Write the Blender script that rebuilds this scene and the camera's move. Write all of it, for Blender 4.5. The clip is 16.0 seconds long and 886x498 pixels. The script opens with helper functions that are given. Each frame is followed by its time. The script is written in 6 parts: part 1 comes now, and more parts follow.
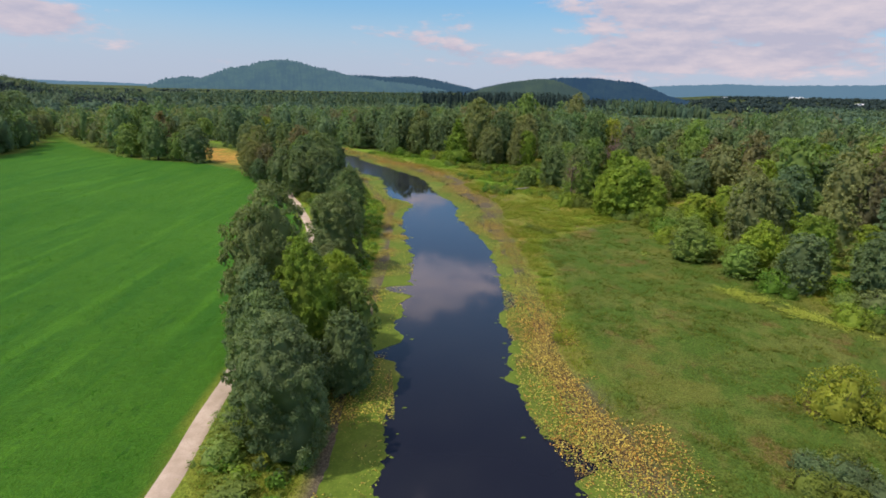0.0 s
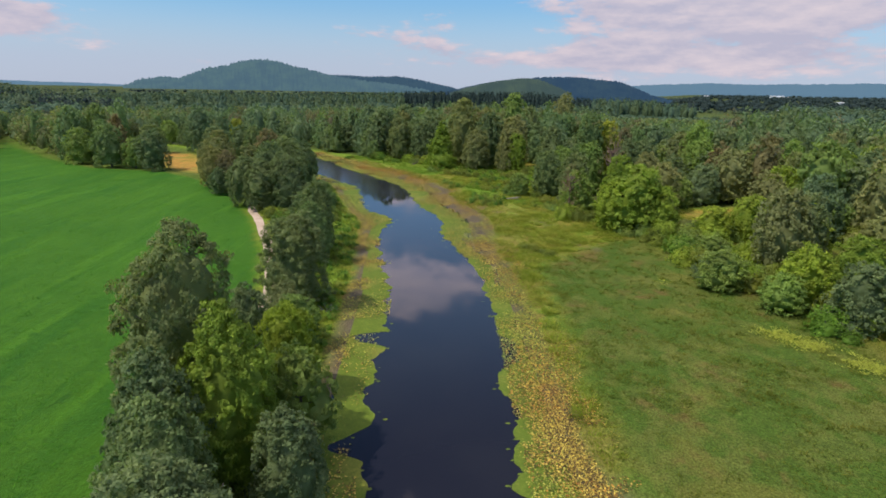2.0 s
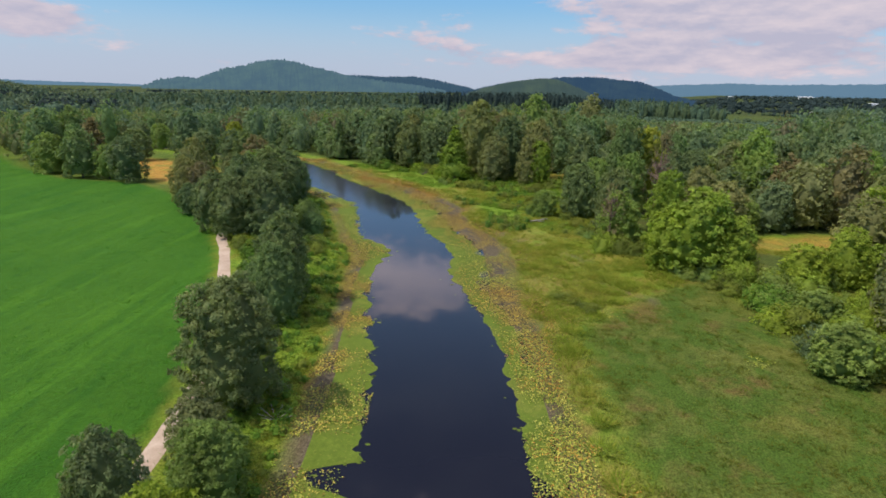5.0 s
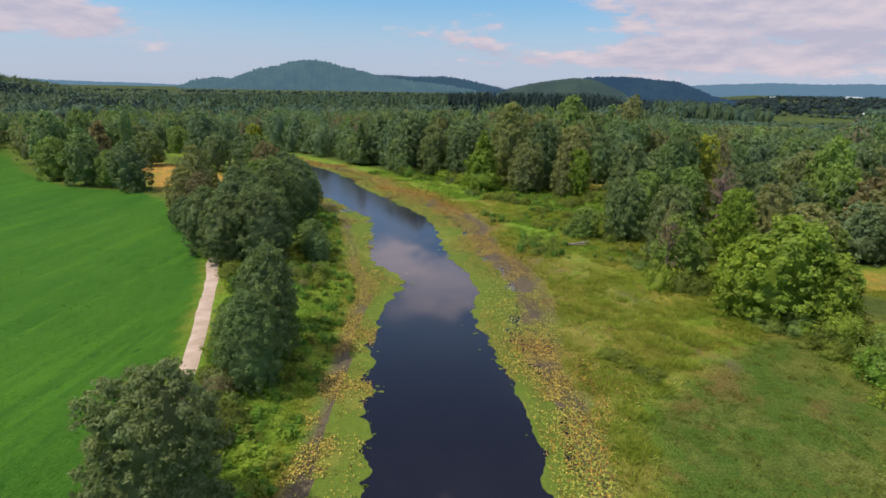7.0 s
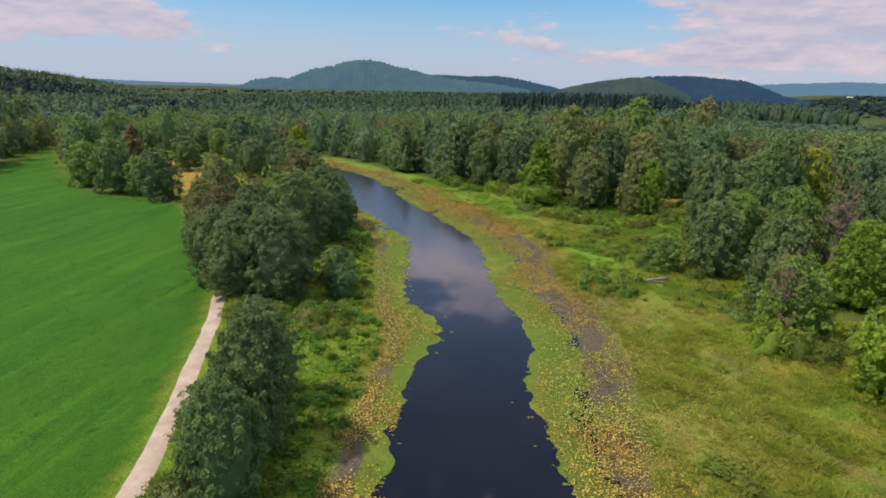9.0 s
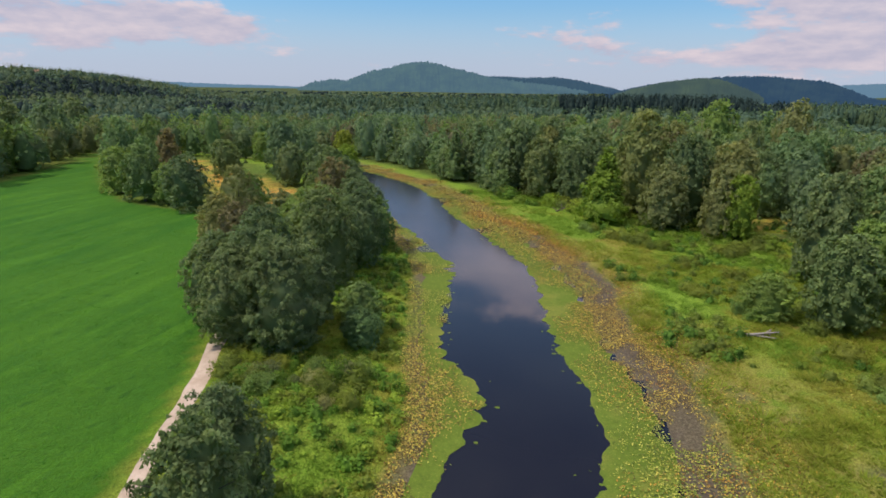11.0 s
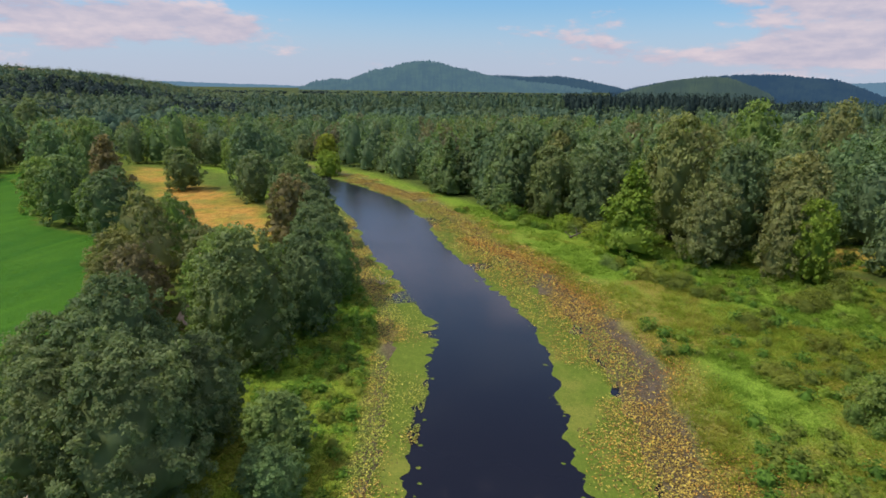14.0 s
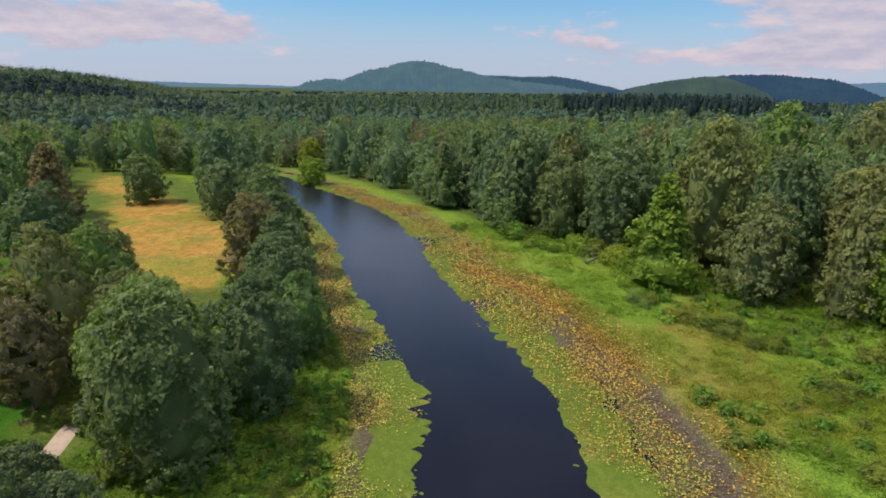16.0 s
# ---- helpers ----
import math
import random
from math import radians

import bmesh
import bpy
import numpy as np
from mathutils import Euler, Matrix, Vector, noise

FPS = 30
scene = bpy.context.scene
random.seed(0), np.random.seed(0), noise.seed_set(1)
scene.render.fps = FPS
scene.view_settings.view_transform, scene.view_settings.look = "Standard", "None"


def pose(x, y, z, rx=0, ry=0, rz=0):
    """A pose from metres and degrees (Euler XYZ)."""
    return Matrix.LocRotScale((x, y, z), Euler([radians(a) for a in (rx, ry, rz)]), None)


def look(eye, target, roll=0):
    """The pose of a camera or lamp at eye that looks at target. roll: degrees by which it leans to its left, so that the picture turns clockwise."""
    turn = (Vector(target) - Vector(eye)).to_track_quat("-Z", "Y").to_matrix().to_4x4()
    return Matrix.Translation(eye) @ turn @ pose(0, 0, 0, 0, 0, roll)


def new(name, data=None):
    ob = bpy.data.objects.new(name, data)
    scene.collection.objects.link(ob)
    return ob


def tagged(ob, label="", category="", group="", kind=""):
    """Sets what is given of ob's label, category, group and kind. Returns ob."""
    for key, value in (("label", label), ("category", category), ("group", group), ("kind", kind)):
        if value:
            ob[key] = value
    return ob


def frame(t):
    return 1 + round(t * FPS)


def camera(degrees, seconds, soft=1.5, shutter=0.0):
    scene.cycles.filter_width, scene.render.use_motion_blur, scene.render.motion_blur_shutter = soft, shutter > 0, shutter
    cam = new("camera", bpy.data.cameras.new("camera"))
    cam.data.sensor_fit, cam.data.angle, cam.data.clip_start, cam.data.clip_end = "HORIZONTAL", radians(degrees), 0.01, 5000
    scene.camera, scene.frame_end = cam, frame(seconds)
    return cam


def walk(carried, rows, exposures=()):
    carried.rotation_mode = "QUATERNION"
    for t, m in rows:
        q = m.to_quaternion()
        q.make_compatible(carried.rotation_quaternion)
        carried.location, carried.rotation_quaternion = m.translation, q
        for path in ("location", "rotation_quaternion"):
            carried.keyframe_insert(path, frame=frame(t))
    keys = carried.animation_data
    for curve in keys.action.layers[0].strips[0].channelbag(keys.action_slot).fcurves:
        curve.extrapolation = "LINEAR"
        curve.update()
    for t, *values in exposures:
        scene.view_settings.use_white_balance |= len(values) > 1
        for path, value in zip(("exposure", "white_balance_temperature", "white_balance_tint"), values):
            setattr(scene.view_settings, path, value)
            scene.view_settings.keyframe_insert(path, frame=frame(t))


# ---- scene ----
cam = camera(77.3, 16.0, soft=1.7, shutter=0.1)
METRES, EYE, TILT, LEAN, TURN = 143.5, 30.6, 0.0, 0.0, 0.0
ROWS = [
    (0.0, 0.0, 0.0, 0.0, 0.35, -16.22, -1.22),
    (0.5, -0.0012, 0.0311, -0.0002, -0.7, -16.2, -1.15),
    (1.0, -0.0013, 0.0619, -0.0003, -1.16, -16.19, -1.12),
    (1.5, -0.0006, 0.0925, -0.0005, -1.35, -16.21, -1.07),
    (2.0, 0.0009, 0.1231, -0.0006, -1.38, -16.21, -1.07),
    (2.5, 0.0025, 0.1538, -0.0007, -1.43, -16.21, -1.05),
    (3.0, 0.0045, 0.1845, -0.0005, -1.39, -16.22, -1.04),
    (5.5, 0.0149, 0.336, 0.0012, 1.42, -16.23, -1.1),
    (6.0, 0.0167, 0.3661, 0.0027, 2.66, -16.28, -1.08),
    (6.5, 0.0173, 0.3963, 0.0034, 3.12, -16.29, -1.05),
    (7.0, 0.0168, 0.4266, 0.0044, 3.33, -16.3, -1.07),
    (7.5, 0.0154, 0.4577, 0.0059, 3.66, -16.34, -1.05),
    (8.0, 0.0139, 0.4889, 0.0071, 3.94, -16.35, -1.02),
    (8.5, 0.0122, 0.5205, 0.0078, 5.19, -16.38, -1.01),
    (9.0, 0.0101, 0.5522, 0.0083, 8.57, -16.43, -1.02),
    (9.5, 0.0081, 0.5836, 0.0088, 12.42, -16.51, -0.98),
    (12.0, -0.0128, 0.7376, 0.0067, 14.31, -16.36, -0.86),
    (12.5, -0.0158, 0.77, 0.0064, 14.36, -16.38, -0.86),
    (13.0, -0.02, 0.8029, 0.0062, 14.41, -16.41, -0.83),
    (13.5, -0.0248, 0.8361, 0.0063, 14.43, -16.43, -0.81),
    (14.0, -0.0304, 0.8693, 0.0061, 14.43, -16.45, -0.79),
    (14.5, -0.0365, 0.9022, 0.0059, 14.44, -16.46, -0.74),
    (15.0, -0.0436, 0.9344, 0.0057, 14.44, -16.48, -0.75),
    (15.5, -0.052, 0.965, 0.0056, 14.4, -16.48, -0.75),
    (16.0, -0.0606, 0.9926, 0.0055, 13.94, -16.41, -0.78),
]
walk(cam, [(t, pose(0, 0, EYE, TILT, LEAN, TURN) @ pose(METRES * x, METRES * y, METRES * z, 90 + pitch, roll, yaw)) for t, x, y, z, yaw, pitch, roll in ROWS])

# ---- daylight: high sun from the field's side, broken cloud ----
SUN_ELEV, SUN_AZ = 57.0, 251.0          # azimuth clockwise from +y
sun_data = bpy.data.lights.new("sun", "SUN")
sun_data.energy, sun_data.angle, sun_data.color = 3.7, radians(0.6), (1.0, 0.93, 0.80)
sun = new("sun", sun_data)
sun_way = Vector((math.sin(radians(SUN_AZ)) * math.cos(radians(SUN_ELEV)), math.cos(radians(SUN_AZ)) * math.cos(radians(SUN_ELEV)), math.sin(radians(SUN_ELEV))))
sun.matrix_basis = look(sun_way * 400, (0, 0, 0))


def sky_world():
    w = bpy.data.worlds.new("sky")
    w.use_nodes = True
    scene.world = w
    nt = w.node_tree
    nt.nodes.clear()
    n, link = nt.nodes.new, nt.links.new

    def math_node(op, a, b=None, clamp=False):
        m = n("ShaderNodeMath")
        m.operation, m.use_clamp = op, clamp
        for i, v in enumerate((a, b)):
            if v is None:
                continue
            if isinstance(v, (int, float)):
                m.inputs[i].default_value = v
            else:
                link(v, m.inputs[i])
        return m.outputs[0]

    def ramp(value, lo, hi):
        m = n("ShaderNodeMapRange")
        m.interpolation_type = "SMOOTHSTEP"
        link(value, m.inputs["Value"])
        m.inputs["From Min"].default_value, m.inputs["From Max"].default_value = lo, hi
        return m.outputs["Result"]

    sky = n("ShaderNodeTexSky")
    sky.sky_type, sky.sun_disc = "NISHITA", False
    sky.sun_elevation, sky.sun_rotation = radians(SUN_ELEV), radians(SUN_AZ)
    sky.air_density, sky.dust_density, sky.ozone_density, sky.altitude = 1.0, 0.35, 2.5, 100
    tc = n("ShaderNodeTexCoord")
    sep = n("ShaderNodeSeparateXYZ")
    link(tc.outputs["Generated"], sep.inputs[0])
    x, y, z = sep.outputs
    # clouds by bearing and height over the horizon, drawn out sideways
    bearing = math_node("ARCTAN2", x, y)
    com = n("ShaderNodeCombineXYZ")
    link(bearing, com.inputs[0])
    link(z, com.inputs[1])

    def clouds(su, sz, detail, offset, rough=0.55):
        mp = n("ShaderNodeMapping")
        link(com.outputs[0], mp.inputs["Vector"])
        mp.inputs["Location"].default_value = offset
        mp.inputs["Scale"].default_value = (su, sz, 1)
        t = n("ShaderNodeTexNoise")
        t.inputs["Scale"].default_value, t.inputs["Detail"].default_value, t.inputs["Roughness"].default_value = 1.0, detail, rough
        link(mp.outputs[0], t.inputs["Vector"])
        return t.outputs["Fac"]

    def bank(u, v, ru, rv, gain):
        a = math_node("POWER", math_node("DIVIDE", math_node("SUBTRACT", bearing, u), ru), 2)
        b = math_node("POWER", math_node("DIVIDE", math_node("SUBTRACT", z, v), rv), 2)
        return math_node("MULTIPLY", math_node("EXPONENT", math_node("MULTIPLY", math_node("ADD", a, b), -1.0)), gain)

    def layer(rise):
        """Cloud cover: broad masses with billows, a little higher up by rise."""
        ox, oy, _ = CLOUD_SHIFT
        broad, fine = clouds(3.6, 13.0, 6, (ox, oy + 13.0 * rise, 0), 0.5), clouds(21.0, 62.0, 6, (ox + 4.2, oy + 62.0 * rise, 0), 0.62)
        return math_node("ADD", math_node("MULTIPLY", broad, 0.82), math_node("ADD", math_node("MULTIPLY", fine, 0.36), -0.09))

    cover = layer(0.0)
    lift = math_node("SUBTRACT", cover, layer(0.012))
    for b in CLOUD_BANKS:
        cover = math_node("ADD", cover, bank(*b))
    mask = math_node("MULTIPLY", ramp(cover, 0.60, 0.72), 0.95)
    veil = math_node("MULTIPLY", math_node("SUBTRACT", 1.0, ramp(z, 0.02, 0.16)), 0.85)
    shade = n("ShaderNodeValToRGB")
    shade.color_ramp.elements[0].position, shade.color_ramp.elements[0].color = 0.3, (0.50, 0.48, 0.60, 1)
    shade.color_ramp.elements[1].position, shade.color_ramp.elements[1].color = 0.85, (0.73, 0.63, 0.68, 1)
    link(math_node("ADD", math_node("MULTIPLY", lift, 2.2), clouds(5.0, 22.0, 5, (1.3, 7.1, 0))), shade.inputs["Fac"])
    blue = n("ShaderNodeMix")
    blue.data_type, blue.blend_type = "RGBA", "MULTIPLY"
    blue.inputs["Factor"].default_value = 1.0
    link(sky.outputs[0], blue.inputs["A"])
    blue.inputs["B"].default_value = (SKY_GAIN * 0.74, SKY_GAIN * 1.1, SKY_GAIN * 1.3, 1)
    lit = n("ShaderNodeVectorMath")
    lit.operation = "SCALE"
    link(shade.outputs["Color"], lit.inputs[0])
    link(math_node("ADD", math_node("MULTIPLY", ramp(z, 0.13, 0.32), 1.3), 1.0), lit.inputs["Scale"])
    mix = n("ShaderNodeMix")
    mix.data_type = "RGBA"
    link(mask, mix.inputs["Factor"])
    low = n("ShaderNodeMix")
    low.data_type = "RGBA"
    link(veil, low.inputs["Factor"])
    link(blue.outputs["Result"], low.inputs["A"])
    low.inputs["B"].default_value = (0.48, 0.52, 0.68, 1)
    # brighter blue band above the view, added for river reflections and fill light
    high = n("ShaderNodeMix")
    high.data_type = "RGBA"
    link(math_node("MULTIPLY", math_node("MULTIPLY", ramp(z, 0.11, 0.24), math_node("SUBTRACT", 1.0, ramp(z, 0.36, 0.6))), 0.6), high.inputs["Factor"])
    link(low.outputs["Result"], high.inputs["A"])
    high.inputs["B"].default_value = (0.36, 0.66, 1.12, 1)
    link(high.outputs["Result"], mix.inputs["A"])
    link(lit.outputs[0], mix.inputs["B"])
    back = n("ShaderNodeBackground")
    link(mix.outputs["Result"], back.inputs["Color"])
    back.inputs["Strength"].default_value = 1.0
    out = n("ShaderNodeOutputWorld")
    link(back.outputs[0], out.inputs["Surface"])


SKY_GAIN = 0.10
CLOUD_SHIFT = (2.3, 0.4, 0)
# bearing, height, spread, gain of the larger cloud banks; the unseen one at height 1.0 is added as fill light
CLOUD_BANKS = ((0.52, 0.12, 0.36, 0.075, 0.34), (0.3, 0.05, 0.5, 0.022, 0.17), (-0.82, 0.085, 0.3, 0.04, 0.33), (-0.40, 0.28, 0.1, 0.06, 0.2), (-0.1, 0.335, 0.24, 0.08, 0.22), (-0.03, 0.2, 0.06, 0.03, 0.2), (0.0, 1.0, 9.0, 0.34, 0.32), (0.0, 0.53, 9.0, 0.1, -0.3))
sky_world()
scene.view_settings.exposure = 0.0

# ---- materials ----


class Nodes:
    """A short way to write a node material."""

    def __init__(self, name):
        self.mat = bpy.data.materials.new(name)
        self.mat.use_nodes = True
        self.nt = self.mat.node_tree
        self.nt.nodes.clear()
        self.out = self.add("ShaderNodeOutputMaterial")

    def add(self, kind):
        return self.nt.nodes.new(kind)

    def put(self, socket, value):
        if isinstance(value, bpy.types.NodeSocket):
            self.nt.links.new(value, socket)
        elif isinstance(value, (tuple, list)) and len(value) == 3 and socket.type == "RGBA":
            socket.default_value = (*value, 1)
        else:
            socket.default_value = value

    def place(self):
        return self.add("ShaderNodeNewGeometry").outputs["Position"]

    def noise(self, scale, detail=4, rough=0.6, stretch=(1, 1, 1), vector=None):
        mp = self.add("ShaderNodeMapping")
        self.put(mp.inputs["Vector"], self.place() if vector is None else vector)
        mp.inputs["Scale"].default_value = stretch
        t = self.add("ShaderNodeTexNoise")
        t.inputs["Scale"].default_value, t.inputs["Detail"].default_value, t.inputs["Roughness"].default_value = scale, detail, rough
        self.put(t.inputs["Vector"], mp.outputs[0])
        return t.outputs["Fac"]

    def swung(self, degrees):
        """Places turned about the upright, for streaks that run slantwise."""
        r = self.add("ShaderNodeVectorRotate")
        r.rotation_type = "Z_AXIS"
        self.put(r.inputs["Vector"], self.place())
        r.inputs["Angle"].default_value = radians(degrees)
        return r.outputs[0]

    def span(self, value, lo, hi, a=0.0, b=1.0):
        m = self.add("ShaderNodeMapRange")
        m.interpolation_type = "SMOOTHSTEP"
        for key, v in (("Value", value), ("From Min", lo), ("From Max", hi), ("To Min", a), ("To Max", b)):
            self.put(m.inputs[key], v)
        return m.outputs["Result"]

    def calc(self, op, a, b):
        m = self.add("ShaderNodeMath")
        m.operation = op
        self.put(m.inputs[0], a), self.put(m.inputs[1], b)
        return m.outputs[0]

    def mix(self, fac, a, b, blend="MIX"):
        m = self.add("ShaderNodeMix")
        m.data_type, m.blend_type = "RGBA", blend
        self.put(m.inputs["Factor"], fac), self.put(m.inputs["A"], a), self.put(m.inputs["B"], b)
        return m.outputs["Result"]

    def ramp(self, fac, *stops):
        r = self.add("ShaderNodeValToRGB")
        while len(r.color_ramp.elements) < len(stops):
            r.color_ramp.elements.new(0.5)
        for e, (p, c) in zip(r.color_ramp.elements, stops):
            e.position, e.color = p, (*c, 1)
        self.put(r.inputs["Fac"], fac)
        return r.outputs["Color"]

    def bump(self, height, strength, distance):
        b = self.add("ShaderNodeBump")
        b.inputs["Strength"].default_value, b.inputs["Distance"].default_value = strength, distance
        self.put(b.inputs["Height"], height)
        return b.outputs["Normal"]

    def principled(self, color, rough=0.8, normal=None, spec=0.25, metal=0.0, ior=None):
        p = self.add("ShaderNodeBsdfPrincipled")
        self.put(p.inputs["Base Color"], color), self.put(p.inputs["Roughness"], rough)
        p.inputs["Specular IOR Level"].default_value, p.inputs["Metallic"].default_value = spec, metal
        if ior:
            p.inputs["IOR"].default_value = ior
        if normal is not None:
            self.put(p.inputs["Normal"], normal)
        return p.outputs[0]

    def blend(self, fac, a, b):
        m = self.add("ShaderNodeMixShader")
        self.put(m.inputs[0], fac), self.put(m.inputs[1], a), self.put(m.inputs[2], b)
        return m.outputs[0]

    def done(self, shader):
        self.put(self.out.inputs["Surface"], shader)
        return self.mat


def leaf_material(name, low, mid, high, glow=0.42, gloss=0.12):
    """Foliage: hue by plant and by leaf spray, some light let through."""
    m = Nodes(name)
    spray = m.add("ShaderNodeNewGeometry").outputs["Random Per Island"]
    plant_r = m.add("ShaderNodeObjectInfo").outputs["Random"]
    ease = lambda c: tuple(0.5 * a + 0.5 * b for a, b in zip(c, mid))
    col = m.ramp(spray, (0.0, ease(low)), (0.55, mid), (1.0, ease(high)))
    col = m.mix(1.0, col, m.ramp(plant_r, (0.0, (0.84, 0.9, 0.82)), (0.45, (1.0, 1.0, 0.9)), (0.75, (1.18, 1.08, 0.85)), (1.0, (1.0, 1.1, 0.86))), "MULTIPLY")
    patch = m.span(m.noise(0.35, 3), 0.35, 0.65, 0.8, 1.2)
    grey = m.add("ShaderNodeCombineColor")
    for i in range(3):
        m.put(grey.inputs[i], patch)
    col = m.mix(1.0, col, grey.outputs[0], "MULTIPLY")
    # sprays of one twig share their tint; the crown's inner body has a darker one
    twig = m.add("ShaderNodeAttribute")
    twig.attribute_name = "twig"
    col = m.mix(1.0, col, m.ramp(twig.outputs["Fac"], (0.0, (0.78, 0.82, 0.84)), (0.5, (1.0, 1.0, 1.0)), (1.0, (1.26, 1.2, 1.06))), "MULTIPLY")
    t = m.add("ShaderNodeBsdfTranslucent")
    m.put(t.inputs["Color"], m.mix(1.0, col, (1.1, 1.18, 0.7), "MULTIPLY"))
    return m.done(m.blend(glow, m.principled(col, 0.6, spec=gloss), t.outputs[0]))


LEAF = {
    "deep": leaf_material("leaf_deep", (0.108, 0.151, 0.071), (0.157, 0.205, 0.095), (0.221, 0.272, 0.130)),
    "sallow": leaf_material("leaf_sallow", (0.13, 0.19, 0.025), (0.2, 0.275, 0.034), (0.29, 0.36, 0.06)),
    "dark": leaf_material("leaf_dark", (0.121, 0.172, 0.092), (0.172, 0.235, 0.124), (0.229, 0.296, 0.166)),
    "mid": leaf_material("leaf_mid", (0.146, 0.205, 0.057), (0.205, 0.281, 0.076), (0.281, 0.351, 0.108)),
    "light": leaf_material("leaf_light", (0.165, 0.235, 0.036), (0.23, 0.31, 0.046), (0.3, 0.375, 0.07)),
    "olive": leaf_material("leaf_olive", (0.162, 0.178, 0.078), (0.221, 0.238, 0.102), (0.292, 0.297, 0.140)),
    "brown": leaf_material("leaf_brown", (0.152, 0.135, 0.075), (0.2, 0.177, 0.1), (0.26, 0.226, 0.135)),
    "yellow": leaf_material("leaf_yellow", (0.2, 0.225, 0.03), (0.29, 0.31, 0.045), (0.4, 0.4, 0.08)),
    "willow": leaf_material("leaf_willow", (0.115, 0.178, 0.071), (0.167, 0.241, 0.095), (0.230, 0.310, 0.136)),
    # far woods: distance haze put into duller, bluer leaf colours
    "far": leaf_material("leaf_far_hazed", (0.088, 0.118, 0.062), (0.1, 0.132, 0.068), (0.114, 0.148, 0.076), 0.2, 0.05),
    "slope": leaf_material("leaf_slope_hazed", (0.082, 0.122, 0.084), (0.096, 0.14, 0.094), (0.112, 0.16, 0.104), 0.15, 0.03),
    "scrub": leaf_material("leaf_scrub", (0.14, 0.175, 0.034), (0.185, 0.22, 0.044), (0.235, 0.265, 0.06)),
    # far trees under cloud: shadow and blue haze put into the leaf colour
    "shadowed": leaf_material("leaf_shadowed", (0.024, 0.039, 0.044), (0.029, 0.046, 0.05), (0.036, 0.055, 0.057), 0.08, 0.02),
}


def bark_material():
    m = Nodes("bark")
    f = m.noise(2.0, 5, 0.7, (3, 3, 0.6))
    col = m.ramp(f, (0.3, (0.05, 0.04, 0.03)), (0.7, (0.16, 0.135, 0.11)))
    return m.done(m.principled(col, 0.9, m.bump(f, 0.6, 0.05)))


def dead_wood_material():
    m = Nodes("dead_wood")
    f = m.noise(3.0, 5, 0.7, (2, 2, 0.5))
    col = m.ramp(f, (0.3, (0.2, 0.165, 0.14)), (0.7, (0.42, 0.37, 0.33)))
    return m.done(m.principled(col, 0.85, m.bump(f, 0.5, 0.03)))


def dead_twig_material():
    m = Nodes("dead_twigs")
    f = m.noise(3.0, 5, 0.7, (2, 2, 0.5))
    col = m.ramp(f, (0.3, (0.15, 0.095, 0.07)), (0.7, (0.29, 0.2, 0.155)))
    return m.done(m.principled(col, 0.9, m.bump(f, 0.5, 0.03)))


TWIGS = dead_twig_material()
BARK, DEAD = bark_material(), dead_wood_material()


